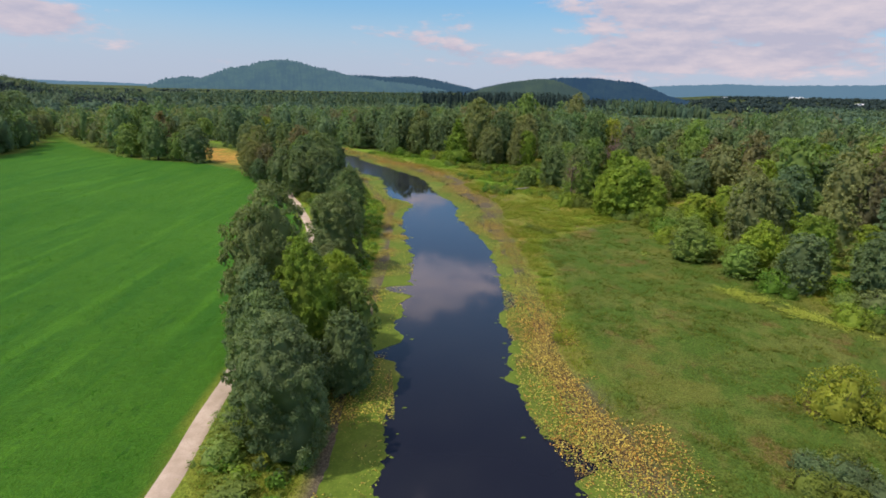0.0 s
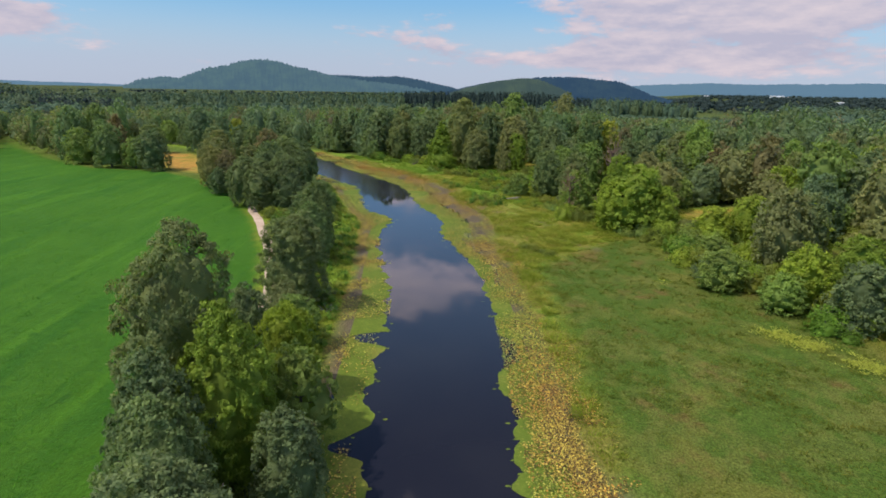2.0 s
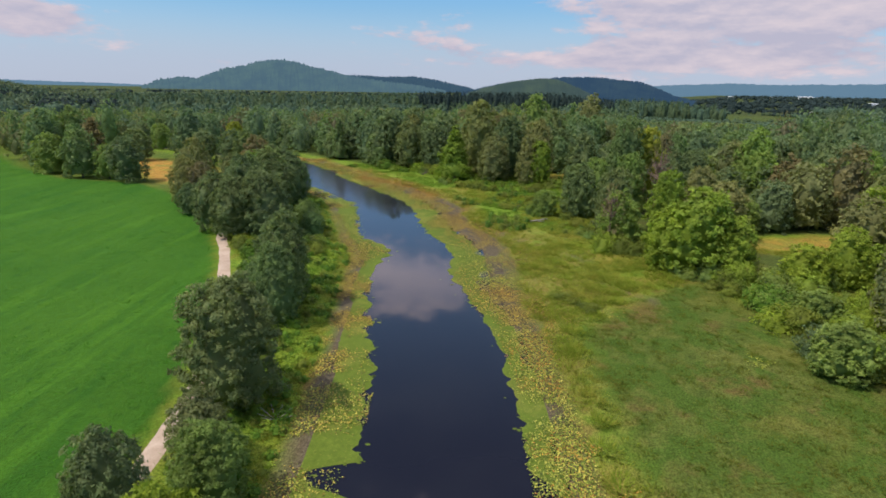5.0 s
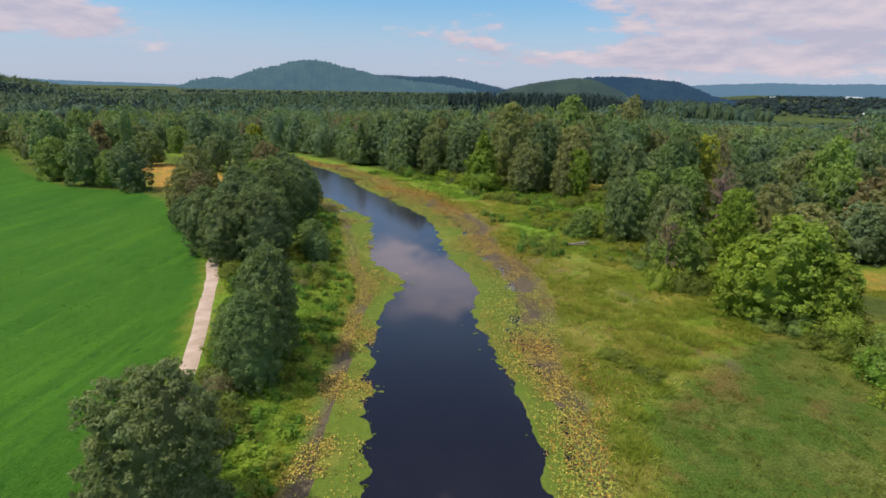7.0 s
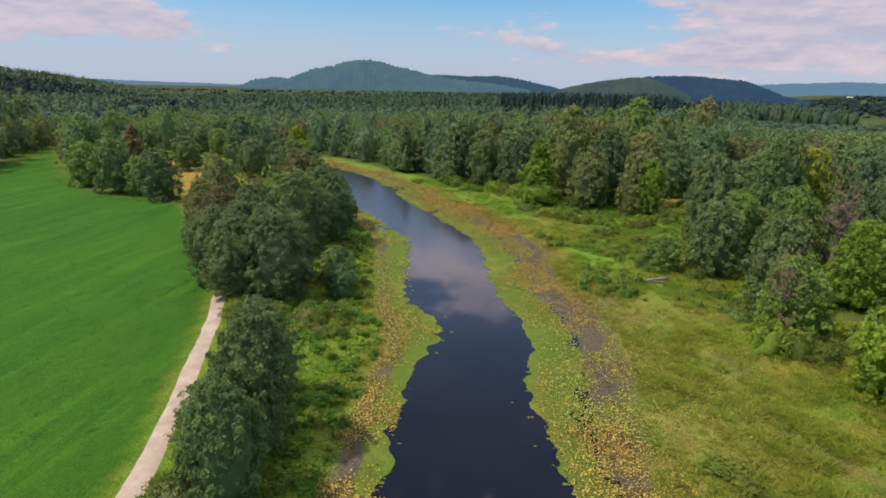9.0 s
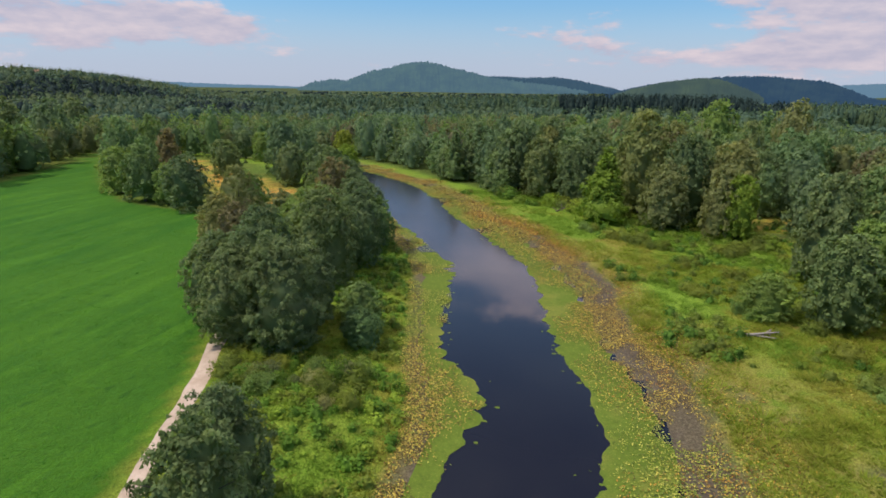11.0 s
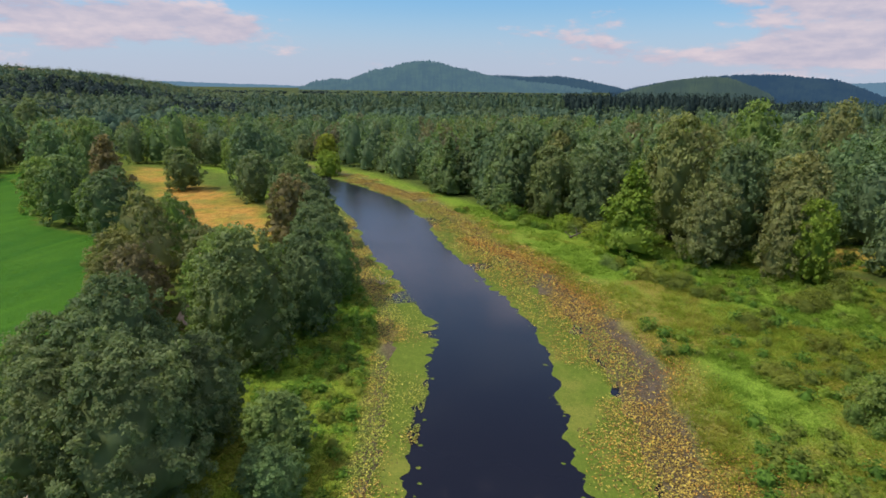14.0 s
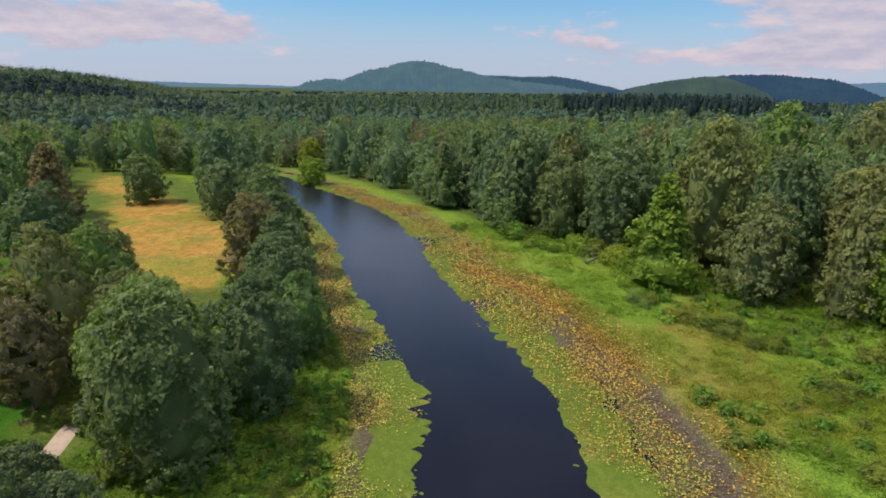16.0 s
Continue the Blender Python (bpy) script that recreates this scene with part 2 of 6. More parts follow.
def ground_material():
    m = Nodes("ground")
    a, b = m.add("ShaderNodeAttribute"), m.add("ShaderNodeAttribute")
    a.attribute_name, b.attribute_name = "zone_a", "zone_b"
    sa, sb = m.add("ShaderNodeSeparateColor"), m.add("ShaderNodeSeparateColor")
    m.put(sa.inputs[0], a.outputs["Color"]), m.put(sb.inputs[0], b.outputs["Color"])
    field, sand, mud = sa.outputs
    herb, dry, floor_ = sb.outputs
    dark = a.outputs["Alpha"]
    n1, n2, n3, n4 = m.noise(0.07, 5), m.noise(0.55, 5, 0.65), m.noise(3.2, 4, 0.7), m.noise(0.022, 3)
    # wet meadow: sedge greens, straw and russet patches
    marsh = m.ramp(n2, (0.3, (0.1, 0.15, 0.015)), (0.5, (0.135, 0.185, 0.019)), (0.7, (0.19, 0.21, 0.028)))
    n5, n6 = m.noise(0.21, 4, 0.6, (1, 0.7, 1)), m.noise(1.3, 4, 0.7)
    marsh = m.mix(m.span(n5, 0.47, 0.57, 0, 0.75), marsh, (0.085, 0.155, 0.014))
    marsh = m.mix(m.span(n1, 0.47, 0.58, 0, 0.8), marsh, (0.19, 0.155, 0.03))
    marsh = m.mix(m.span(n6, 0.54, 0.68, 0, 0.55), marsh, (0.18, 0.2, 0.036))
    marsh = m.mix(m.span(n6, 0.46, 0.34, 0, 0.3), marsh, (0.075, 0.12, 0.016))
    marsh = m.mix(m.span(m.noise(0.16, 4), 0.56, 0.68, 0, 0.65), marsh, (0.185, 0.105, 0.038))
    marsh = m.mix(m.calc("MULTIPLY", dry, m.span(n2, 0.35, 0.6, 0.15, 0.8)), marsh, (0.195, 0.178, 0.043))
    sedge = m.ramp(n2, (0.28, (0.05, 0.072, 0.014)), (0.5, (0.076, 0.104, 0.019)), (0.75, (0.112, 0.122, 0.028)))
    sedge = m.mix(m.span(n1, 0.48, 0.66, 0, 0.6), sedge, (0.12, 0.125, 0.03))
    sedge = m.mix(m.span(m.noise(0.11, 4, 0.6), 0.53, 0.65, 0, 0.75), sedge, (0.115, 0.078, 0.026))
    sedge = m.mix(m.span(n5, 0.46, 0.56, 0, 0.8), sedge, (0.05, 0.092, 0.013))
    sedge = m.mix(m.span(m.noise(0.06, 4, 0.6), 0.54, 0.64, 0, 0.7), sedge, (0.115, 0.118, 0.024))
    sedge = m.mix(m.span(n6, 0.54, 0.7, 0, 0.5), sedge, (0.12, 0.145, 0.03))
    sedge = m.mix(m.span(n6, 0.44, 0.34, 0, 0.5), sedge, (0.05, 0.075, 0.015))
    col = m.mix(dark, marsh, sedge)
    bright = m.ramp(n2, (0.3, (0.1, 0.17, 0.018)), (0.7, (0.16, 0.245, 0.028)))
    col = m.mix(herb, col, bright)
    # grazed field
    grass = m.ramp(n2, (0.25, (0.027, 0.076, 0.006)), (0.55, (0.037, 0.097, 0.007)), (0.8, (0.054, 0.122, 0.01)))
    rows_n = m.noise(0.3, 5, 0.65, (1.5, 0.25, 1), m.swung(2))
    grass = m.mix(m.span(m.noise(0.16, 4, 0.6, (1.6, 0.12, 1), m.swung(-3)), 0.5, 0.6, 0, 0.7), grass, (0.021, 0.073, 0.006))
    grass = m.mix(m.span(m.noise(0.22, 4, 0.6, (1.3, 0.1, 1), m.swung(3)), 0.54, 0.64, 0, 0.7), grass, (0.06, 0.148, 0.01))
    grass = m.mix(m.span(rows_n, 0.52, 0.7, 0, 0.5), grass, (0.048, 0.126, 0.008))
    grass = m.mix(m.span(n4, 0.45, 0.65, 0, 0.4), grass, (0.062, 0.14, 0.01))
    grass = m.mix(m.span(n3, 0.5, 0.68, 0, 0.65), grass, (0.022, 0.076, 0.008))
    grass = m.mix(m.span(n6, 0.54, 0.68, 0, 0.4), grass, (0.06, 0.148, 0.014))
    grass = m.mix(m.span(m.noise(0.8, 3, 0.6, (1.0, 0.45, 1), m.swung(4)), 0.62, 0.7, 0, 0.7), grass, (0.016, 0.055, 0.006))
    col = m.mix(field, col, grass)
    earth = m.ramp(n2, (0.3, (0.03, 0.045, 0.014)), (0.7, (0.07, 0.085, 0.025)))
    col = m.mix(floor_, col, earth)
    straw = m.ramp(n2, (0.3, (0.2, 0.125, 0.03)), (0.5, (0.34, 0.19, 0.042)), (0.75, (0.42, 0.25, 0.07)))
    straw = m.mix(m.span(n5, 0.5, 0.62, 0, 0.6), straw, (0.17, 0.18, 0.04))
    col = m.mix(sand, col, straw)
    silt = m.ramp(n3, (0.3, (0.07, 0.055, 0.032)), (0.7, (0.135, 0.108, 0.07)))
    silt = m.mix(b.outputs["Alpha"], silt, m.ramp(n2, (0.3, (0.06, 0.047, 0.034)), (0.7, (0.125, 0.098, 0.072))))
    col = m.mix(mud, col, silt)
    fine = m.noise(5.5, 3, 0.75, (1, 0.8, 1))
    col = m.mix(m.span(n3, 0.52, 0.7, 0, 0.25), col, (0.05, 0.08, 0.012))
    speck = m.span(fine, 0.36, 0.64, 0.74, 1.5)
    tone = m.add("ShaderNodeCombineColor")
    for i in range(3):
        m.put(tone.inputs[i], speck)
    col = m.mix(m.span(field, 0.0, 1.0, 1.0, 0.45), col, tone.outputs[0], "MULTIPLY")
    rough = m.calc("SUBTRACT", m.span(mud, 0.2, 0.9, 0.9, 0.6), m.span(b.outputs["Alpha"], 0.3, 0.9, 0.0, 0.08))
    relief = m.calc("ADD", m.calc("MULTIPLY", n2, 0.5), m.calc("ADD", m.calc("MULTIPLY", n3, 0.35), m.calc("MULTIPLY", fine, 0.2)))
    turf = m.principled(col, rough, m.bump(relief, 0.9, 0.5), spec=0.05)
    fuzz = turf.node.inputs
    m.put(fuzz["Sheen Weight"], m.calc("MULTIPLY", field, 0.22))
    fuzz["Sheen Roughness"].default_value, fuzz["Sheen Tint"].default_value = 0.5, (0.25, 0.8, 0.15, 1)
    return m.done(turf)


def path_material():
    m = Nodes("gravel_path")
    n1, n2 = m.noise(0.5, 5), m.noise(6.0, 4, 0.7)
    col = m.ramp(n1, (0.3, (0.36, 0.27, 0.195)), (0.55, (0.47, 0.36, 0.275)), (0.75, (0.54, 0.43, 0.34)))
    col = m.mix(m.span(n2, 0.45, 0.7, 0, 0.5), col, (0.31, 0.25, 0.185))
    return m.done(m.principled(col, 0.95, m.bump(n2, 0.6, 0.04), spec=0.1))


def water_material():
    m = Nodes("river_water")
    n1 = m.noise(0.9, 3, 0.5, (1, 0.6, 1))
    n2 = m.noise(0.05, 3, 0.6)
    axes = m.add("ShaderNodeSeparateXYZ")
    m.put(axes.inputs[0], m.place())
    rough = m.calc("ADD", m.span(n2, 0.4, 0.65, 0.04, 0.08), m.span(axes.outputs[1], 165, 235, 0.0, 0.16))
    col = m.mix(m.span(n2, 0.35, 0.7), (0.011, 0.011, 0.017), (0.015, 0.015, 0.020))
    return m.done(m.principled(col, rough, m.bump(n1, 0.05, 0.05), spec=0.5, ior=1.333))


def mat_material():
    """Floating duckweed, smooth and yellow-green, with older brownish areas."""
    m = Nodes("duckweed")
    n1, n2, n3 = m.noise(0.12, 4), m.noise(1.1, 5, 0.65), m.noise(7, 3, 0.7)
    col = m.ramp(n2, (0.25, (0.075, 0.115, 0.013)), (0.55, (0.104, 0.15, 0.017)), (0.8, (0.145, 0.19, 0.026)))
    col = m.mix(m.span(n1, 0.5, 0.66, 0, 0.6), col, (0.2, 0.195, 0.036))
    col = m.mix(m.span(n3, 0.52, 0.7, 0, 0.6), col, (0.075, 0.11, 0.015))
    col = m.mix(m.span(m.noise(2.6, 5, 0.75), 0.5, 0.62, 0, 0.55), col, (0.07, 0.1, 0.014))
    col = m.mix(m.span(m.noise(4.5, 3, 0.7), 0.58, 0.66, 0, 0.6), col, (0.24, 0.24, 0.04))
    return m.done(m.principled(col, 0.8, m.bump(n3, 0.3, 0.02), spec=0.12))


def pad_material(name, *stops):
    m = Nodes(name)
    r = m.add("ShaderNodeNewGeometry").outputs["Random Per Island"]
    col = m.ramp(r, *stops)
    col = m.mix(m.span(m.noise(9, 3), 0.5, 0.7, 0, 0.35), col, (0.12, 0.1, 0.03))
    return m.done(m.principled(col, 0.55, spec=0.18))


def grass_material(name, *stops):
    m = Nodes(name)
    r = m.add("ShaderNodeNewGeometry").outputs["Random Per Island"]
    col = m.ramp(r, *stops)
    col = m.mix(m.span(m.noise(0.09, 4), 0.45, 0.65, 0, 0.55), col, stops[-1][1])
    col = m.mix(m.span(m.noise(0.6, 3), 0.45, 0.6, 0, 0.6), col, stops[0][1])
    t = m.add("ShaderNodeBsdfTranslucent")
    m.put(t.inputs["Color"], col)
    return m.done(m.blend(0.5, m.principled(col, 0.75, spec=0.05), t.outputs[0]))


def hill_material(name, low, high, haze, share):
    """A wooded ridge kilometres off: dark trees, with blue distance haze mixed in as a glow."""
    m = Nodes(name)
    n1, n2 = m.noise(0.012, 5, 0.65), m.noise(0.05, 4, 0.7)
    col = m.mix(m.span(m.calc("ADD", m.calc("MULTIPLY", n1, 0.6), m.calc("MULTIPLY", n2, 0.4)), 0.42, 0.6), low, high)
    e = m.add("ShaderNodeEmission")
    e.inputs["Color"].default_value, e.inputs["Strength"].default_value = (*haze, 1), 1.0
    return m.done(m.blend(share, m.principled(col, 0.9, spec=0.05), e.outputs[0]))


def plain_material(name, color, rough=0.7, jitter=0.15):
    m = Nodes(name)
    n1 = m.noise(0.8, 4)
    return m.done(m.principled(m.mix(m.span(n1, 0.35, 0.7), color, tuple(c * (1 - jitter) for c in color)), rough))


GROUND, PATHMAT, WATER, DUCKWEED = ground_material(), path_material(), water_material(), mat_material()
PADS_GREEN = pad_material("lily_green", (0.0, (0.05, 0.075, 0.012)), (0.4, (0.15, 0.2, 0.024)), (0.75, (0.3, 0.32, 0.04)), (1.0, (0.5, 0.47, 0.09)))
PADS_OCHRE = pad_material("lily_ochre", (0.0, (0.045, 0.03, 0.012)), (0.35, (0.15, 0.09, 0.022)), (0.65, (0.39, 0.28, 0.045)), (1.0, (0.56, 0.44, 0.08)))
GRASS_MARSH = grass_material("marsh_grass", (0.0, (0.165, 0.225, 0.023)), (0.5, (0.22, 0.285, 0.03)), (0.85, (0.295, 0.315, 0.045)), (1.0, (0.34, 0.29, 0.055)))
GRASS_SEDGE = grass_material("sedge", (0.0, (0.09, 0.126, 0.016)), (0.5, (0.125, 0.166, 0.02)), (1.0, (0.18, 0.172, 0.03)))
GRASS_FIELD = grass_material("pasture_grass", (0.0, (0.04, 0.15, 0.012)), (0.5, (0.065, 0.22, 0.016)), (1.0, (0.1, 0.27, 0.025)))
HERB = leaf_material("leaf_herb", (0.064, 0.125, 0.018), (0.1, 0.188, 0.025), (0.15, 0.25, 0.042), 0.25)

# ---- plan of the land ----
R = np.random.default_rng(7)


def vnoise(x, y, scale, seed=0):
    """Smooth value noise from 0 to 1 on arrays."""
    x, y = np.asarray(x, float) / scale + seed * 17.3, np.asarray(y, float) / scale - seed * 9.1
    xi, yi = np.floor(x), np.floor(y)
    fx, fy = x - xi, y - yi
    fx, fy = fx * fx * (3 - 2 * fx), fy * fy * (3 - 2 * fy)

    def h(i, j):
        v = np.sin(i * 127.1 + j * 311.7 + seed * 74.7) * 43758.5453
        return v - np.floor(v)
    return (h(xi, yi) * (1 - fx) + h(xi + 1, yi) * fx) * (1 - fy) + (h(xi, yi + 1) * (1 - fx) + h(xi + 1, yi + 1) * fx) * fy


def fbm(x, y, scale, seed=0, octaves=3):
    total, amp, norm = 0, 1.0, 0
    for k in range(octaves):
        total = total + amp * vnoise(x, y, scale / 2 ** k, seed + k * 5)
        norm += amp
        amp *= 0.5
    return total / norm


def noise3(p, scale, seed):
    """Smooth value noise from -1 to 1 at places in space."""
    q = np.asarray(p) / scale + seed * 7.7
    i = np.floor(q)
    f = q - i
    f = f * f * (3 - 2 * f)
    total = 0
    for c in range(8):
        o = np.array([c & 1, c >> 1 & 1, c >> 2 & 1])
        k = i + o
        h = np.sin(k[:, 0] * 127.1 + k[:, 1] * 311.7 + k[:, 2] * 74.7 + seed * 13.1) * 43758.5453
        w = np.prod(np.where(o, f, 1 - f), axis=1)
        total = total + w * (h - np.floor(h))
    return total * 2 - 1


def smooth(v, lo, hi):
    t = np.clip((v - lo) / (hi - lo), 0, 1)
    return t * t * (3 - 2 * t)


def curve(points, step):
    """A rounded line through the points (rows of equal length), at even steps."""
    p = np.array(points, float)
    p = np.vstack([2 * p[0] - p[1], p, 2 * p[-1] - p[-2]])
    out = []
    for i in range(1, len(p) - 2):
        k = max(2, int(np.hypot(*(p[i + 1, :2] - p[i, :2])) / step))
        t = (np.arange(k) / k)[:, None]
        out.append(0.5 * (2 * p[i] + (p[i + 1] - p[i - 1]) * t + (2 * p[i - 1] - 5 * p[i] + 4 * p[i + 1] - p[i + 2]) * t ** 2
                          + (3 * p[i] - p[i - 1] - 3 * p[i + 1] + p[i + 2]) * t ** 3))
    return np.vstack(out + [p[-2][None]])


# river: middle x, y, half width of open water, weed belt left, weed belt right
RIVER = curve([
    (5, -90, 8, 6, 8), (4, -20, 8, 6, 8), (3.6, 30, 8.2, 6.5, 8), (2, 46, 6.6, 6.5, 8), (1.1, 58, 7, 6, 6.2), (1.5, 70, 7, 6, 6),
    (1.9, 90, 7.3, 6.5, 6), (1.5, 105, 7.6, 6.3, 6), (-1.6, 120, 7.4, 4.6, 8), (-3.3, 132, 6.6, 4.5, 11), (-2.4, 142, 6.1, 6.5, 11),
    (-4.0, 152, 5.8, 7.5, 12), (-8.4, 159, 7.0, 5, 12), (-10.2, 168, 7.3, 5, 11), (-12.8, 180.4, 7.0, 6.5, 12), (-16.1, 192.9, 6.5, 7, 12),
    (-24.0, 207, 6.7, 6.3, 11.5), (-36, 223.5, 7.4, 5, 12), (-47.5, 245, 8, 4, 11), (-63, 267, 8.3, 3, 9), (-84, 287.5, 7, 3, 8),
    (-112, 311, 6, 3, 8), (-150, 328, 6, 3, 6), (-205, 343, 6, 3, 6), (-270, 350, 6, 3, 6)], 2.0)
R_LEN = np.concatenate([[0], np.cumsum(np.hypot(*np.diff(RIVER[:, :2], axis=0).T))])


def along(line, x, y):
    """Nearest place on a line: index as a float, distance to its right (left is negative)."""
    x, y = np.ravel(x).astype(float), np.ravel(y).astype(float)
    a, d = line[:-1, :2], np.diff(line[:, :2], axis=0)
    if x.size <= 64:
        px, py = x[None] - a[:, :1], y[None] - a[:, 1:]
        t = np.clip((px * d[:, :1] + py * d[:, 1:]) / (d ** 2).sum(1)[:, None], 0, 1)
        qx, qy = px - t * d[:, :1], py - t * d[:, 1:]
        k, c = np.argmin(qx * qx + qy * qy, axis=0), np.arange(x.size)
        way = np.sign(d[k, 1] * qx[k, c] - d[k, 0] * qy[k, c])
        return k + t[k, c], np.hypot(qx[k, c], qy[k, c]) * np.where(way == 0, 1, way)
    best, idx, side = np.full(x.shape, 1e18), np.zeros(x.shape), np.zeros(x.shape)
    for i in range(len(a)):
        px, py = x - a[i, 0], y - a[i, 1]
        t = np.clip((px * d[i, 0] + py * d[i, 1]) / (d[i] @ d[i]), 0, 1)
        qx, qy = px - t * d[i, 0], py - t * d[i, 1]
        q = qx * qx + qy * qy
        hit = q < best
        best[hit], idx[hit] = q[hit], (i + t)[hit]
        side[hit] = np.sign(d[i, 1] * qx - d[i, 0] * qy)[hit]
    return idx, np.sqrt(best) * np.where(side == 0, 1, side)


def river_at(idx, col):
    return np.interp(idx, np.arange(len(RIVER)), RIVER[:, col])


def river_point(idx, v):
    """World x, y of a place given along and across the river."""
    i = np.arange(len(RIVER))
    ker = np.hanning(15) / np.hanning(15).sum()
    tx, ty = (np.convolve(np.pad(np.gradient(RIVER[:, c]), 7, mode="edge"), ker, "valid") for c in (0, 1))
    n = np.hypot(tx, ty)
    tx, ty = np.interp(idx, i, tx / n), np.interp(idx, i, ty / n)
    return river_at(idx, 0) + v * ty, river_at(idx, 1) - v * tx


TRAIL = curve([(-17, -60), (-19.2, 0), (-20.2, 22), (-20.9, 37), (-21.9, 52), (-21.9, 66), (-21.9, 78), (-22.4, 90), (-24.1, 99), (-28.5, 115),
               (-34.4, 131), (-38.6, 142), (-42.8, 151.5), (-45.6, 161), (-49.6, 172), (-56.5, 186), (-66, 200), (-74, 213)], 1.5)


def inside(x, y, polygon):
    x, y = np.ravel(x), np.ravel(y)
    res = np.zeros(x.shape, bool)
    for (x0, y0), (x1, y1) in zip(polygon, polygon[1:] + polygon[:1]):
        cross = ((y0 > y) != (y1 > y)) & (x < (x1 - x0) * (y - y0) / (y1 - y0 + 1e-9) + x0)
        res ^= cross
    return res


def edge_distance(x, y, polygon):
    """Metres inside a polygon (negative outside)."""
    line = np.array(polygon + polygon[:1], float)
    return np.abs(along(line, x, y)[1]) * np.where(inside(x, y, polygon), 1, -1)


FIELD = [(-15.0, -90), (-18.4, -60), (-21, 0), (-22.0, 37), (-23.2, 52), (-23.3, 78), (-24, 90), (-26, 99), (-30.6, 115), (-36, 131), (-40.2, 142), (-45, 152),
         (-50, 162), (-58, 181), (-70, 193), (-90, 211), (-118, 217), (-146, 238), (-199, 292), (-244, 350), (-230, 332), (-196, 276), (-178, 232), (-172, 205), (-260, 150), (-420, -90)]
CLEARING = [(-63, 212), (-75, 208), (-92, 221), (-106, 236), (-130, 260), (-160, 287), (-174, 299), (-154, 298), (-122, 273), (-96, 256), (-80, 241), (-66, 226)]
SEDGE = [(16, 30), (17, 60), (18, 80), (18.5, 100), (20, 112), (30, 121), (38, 128), (46, 131), (48, 112), (54, 92), (58, 70), (70, 40), (60, 20), (40, 0), (20, 0)]
WOOD_EDGE = [(-280, 362), (-205, 352), (-132, 332), (-110, 327), (-79, 307), (-52, 281), (-37, 269), (-22, 259), (0, 248), (14, 240), (28, 232), (40, 222), (42, 205), (40, 188),
             (40, 165), (46, 147), (50, 128), (54, 110), (58, 95), (60, 82), (65, 70), (76, 50), (95, 20), (120, -20)]
WOOD_RIGHT = WOOD_EDGE + [(700, -20), (900, 900), (-100, 1500), (-1200, 1200), (-500, 420)]
FAR_FIELD = [(285, 690), (350, 660), (470, 690), (520, 780), (440, 860), (330, 850)]
OPENING = [(62, 150), (68, 147), (96, 150), (99, 160), (84, 163), (66, 160)]
GLADE = [(36, 236), (44, 234), (62, 240), (66, 248), (50, 251), (38, 248)]


# strips of bare mud and standing water behind the lily belt
POOLS = curve([(14.5, 112), (12.8, 130), (10.6, 145), (8.4, 158), (5.2, 172), (3.9, 180), (5.6, 187), (1.6, 196), (-2.4, 206), (-9, 217)], 2.0)
BACKWATER = curve([(33.5, 122), (31, 127), (28.8, 131), (29.8, 138), (26, 146), (20, 155), (15, 158), (13.5, 167)], 2.0)


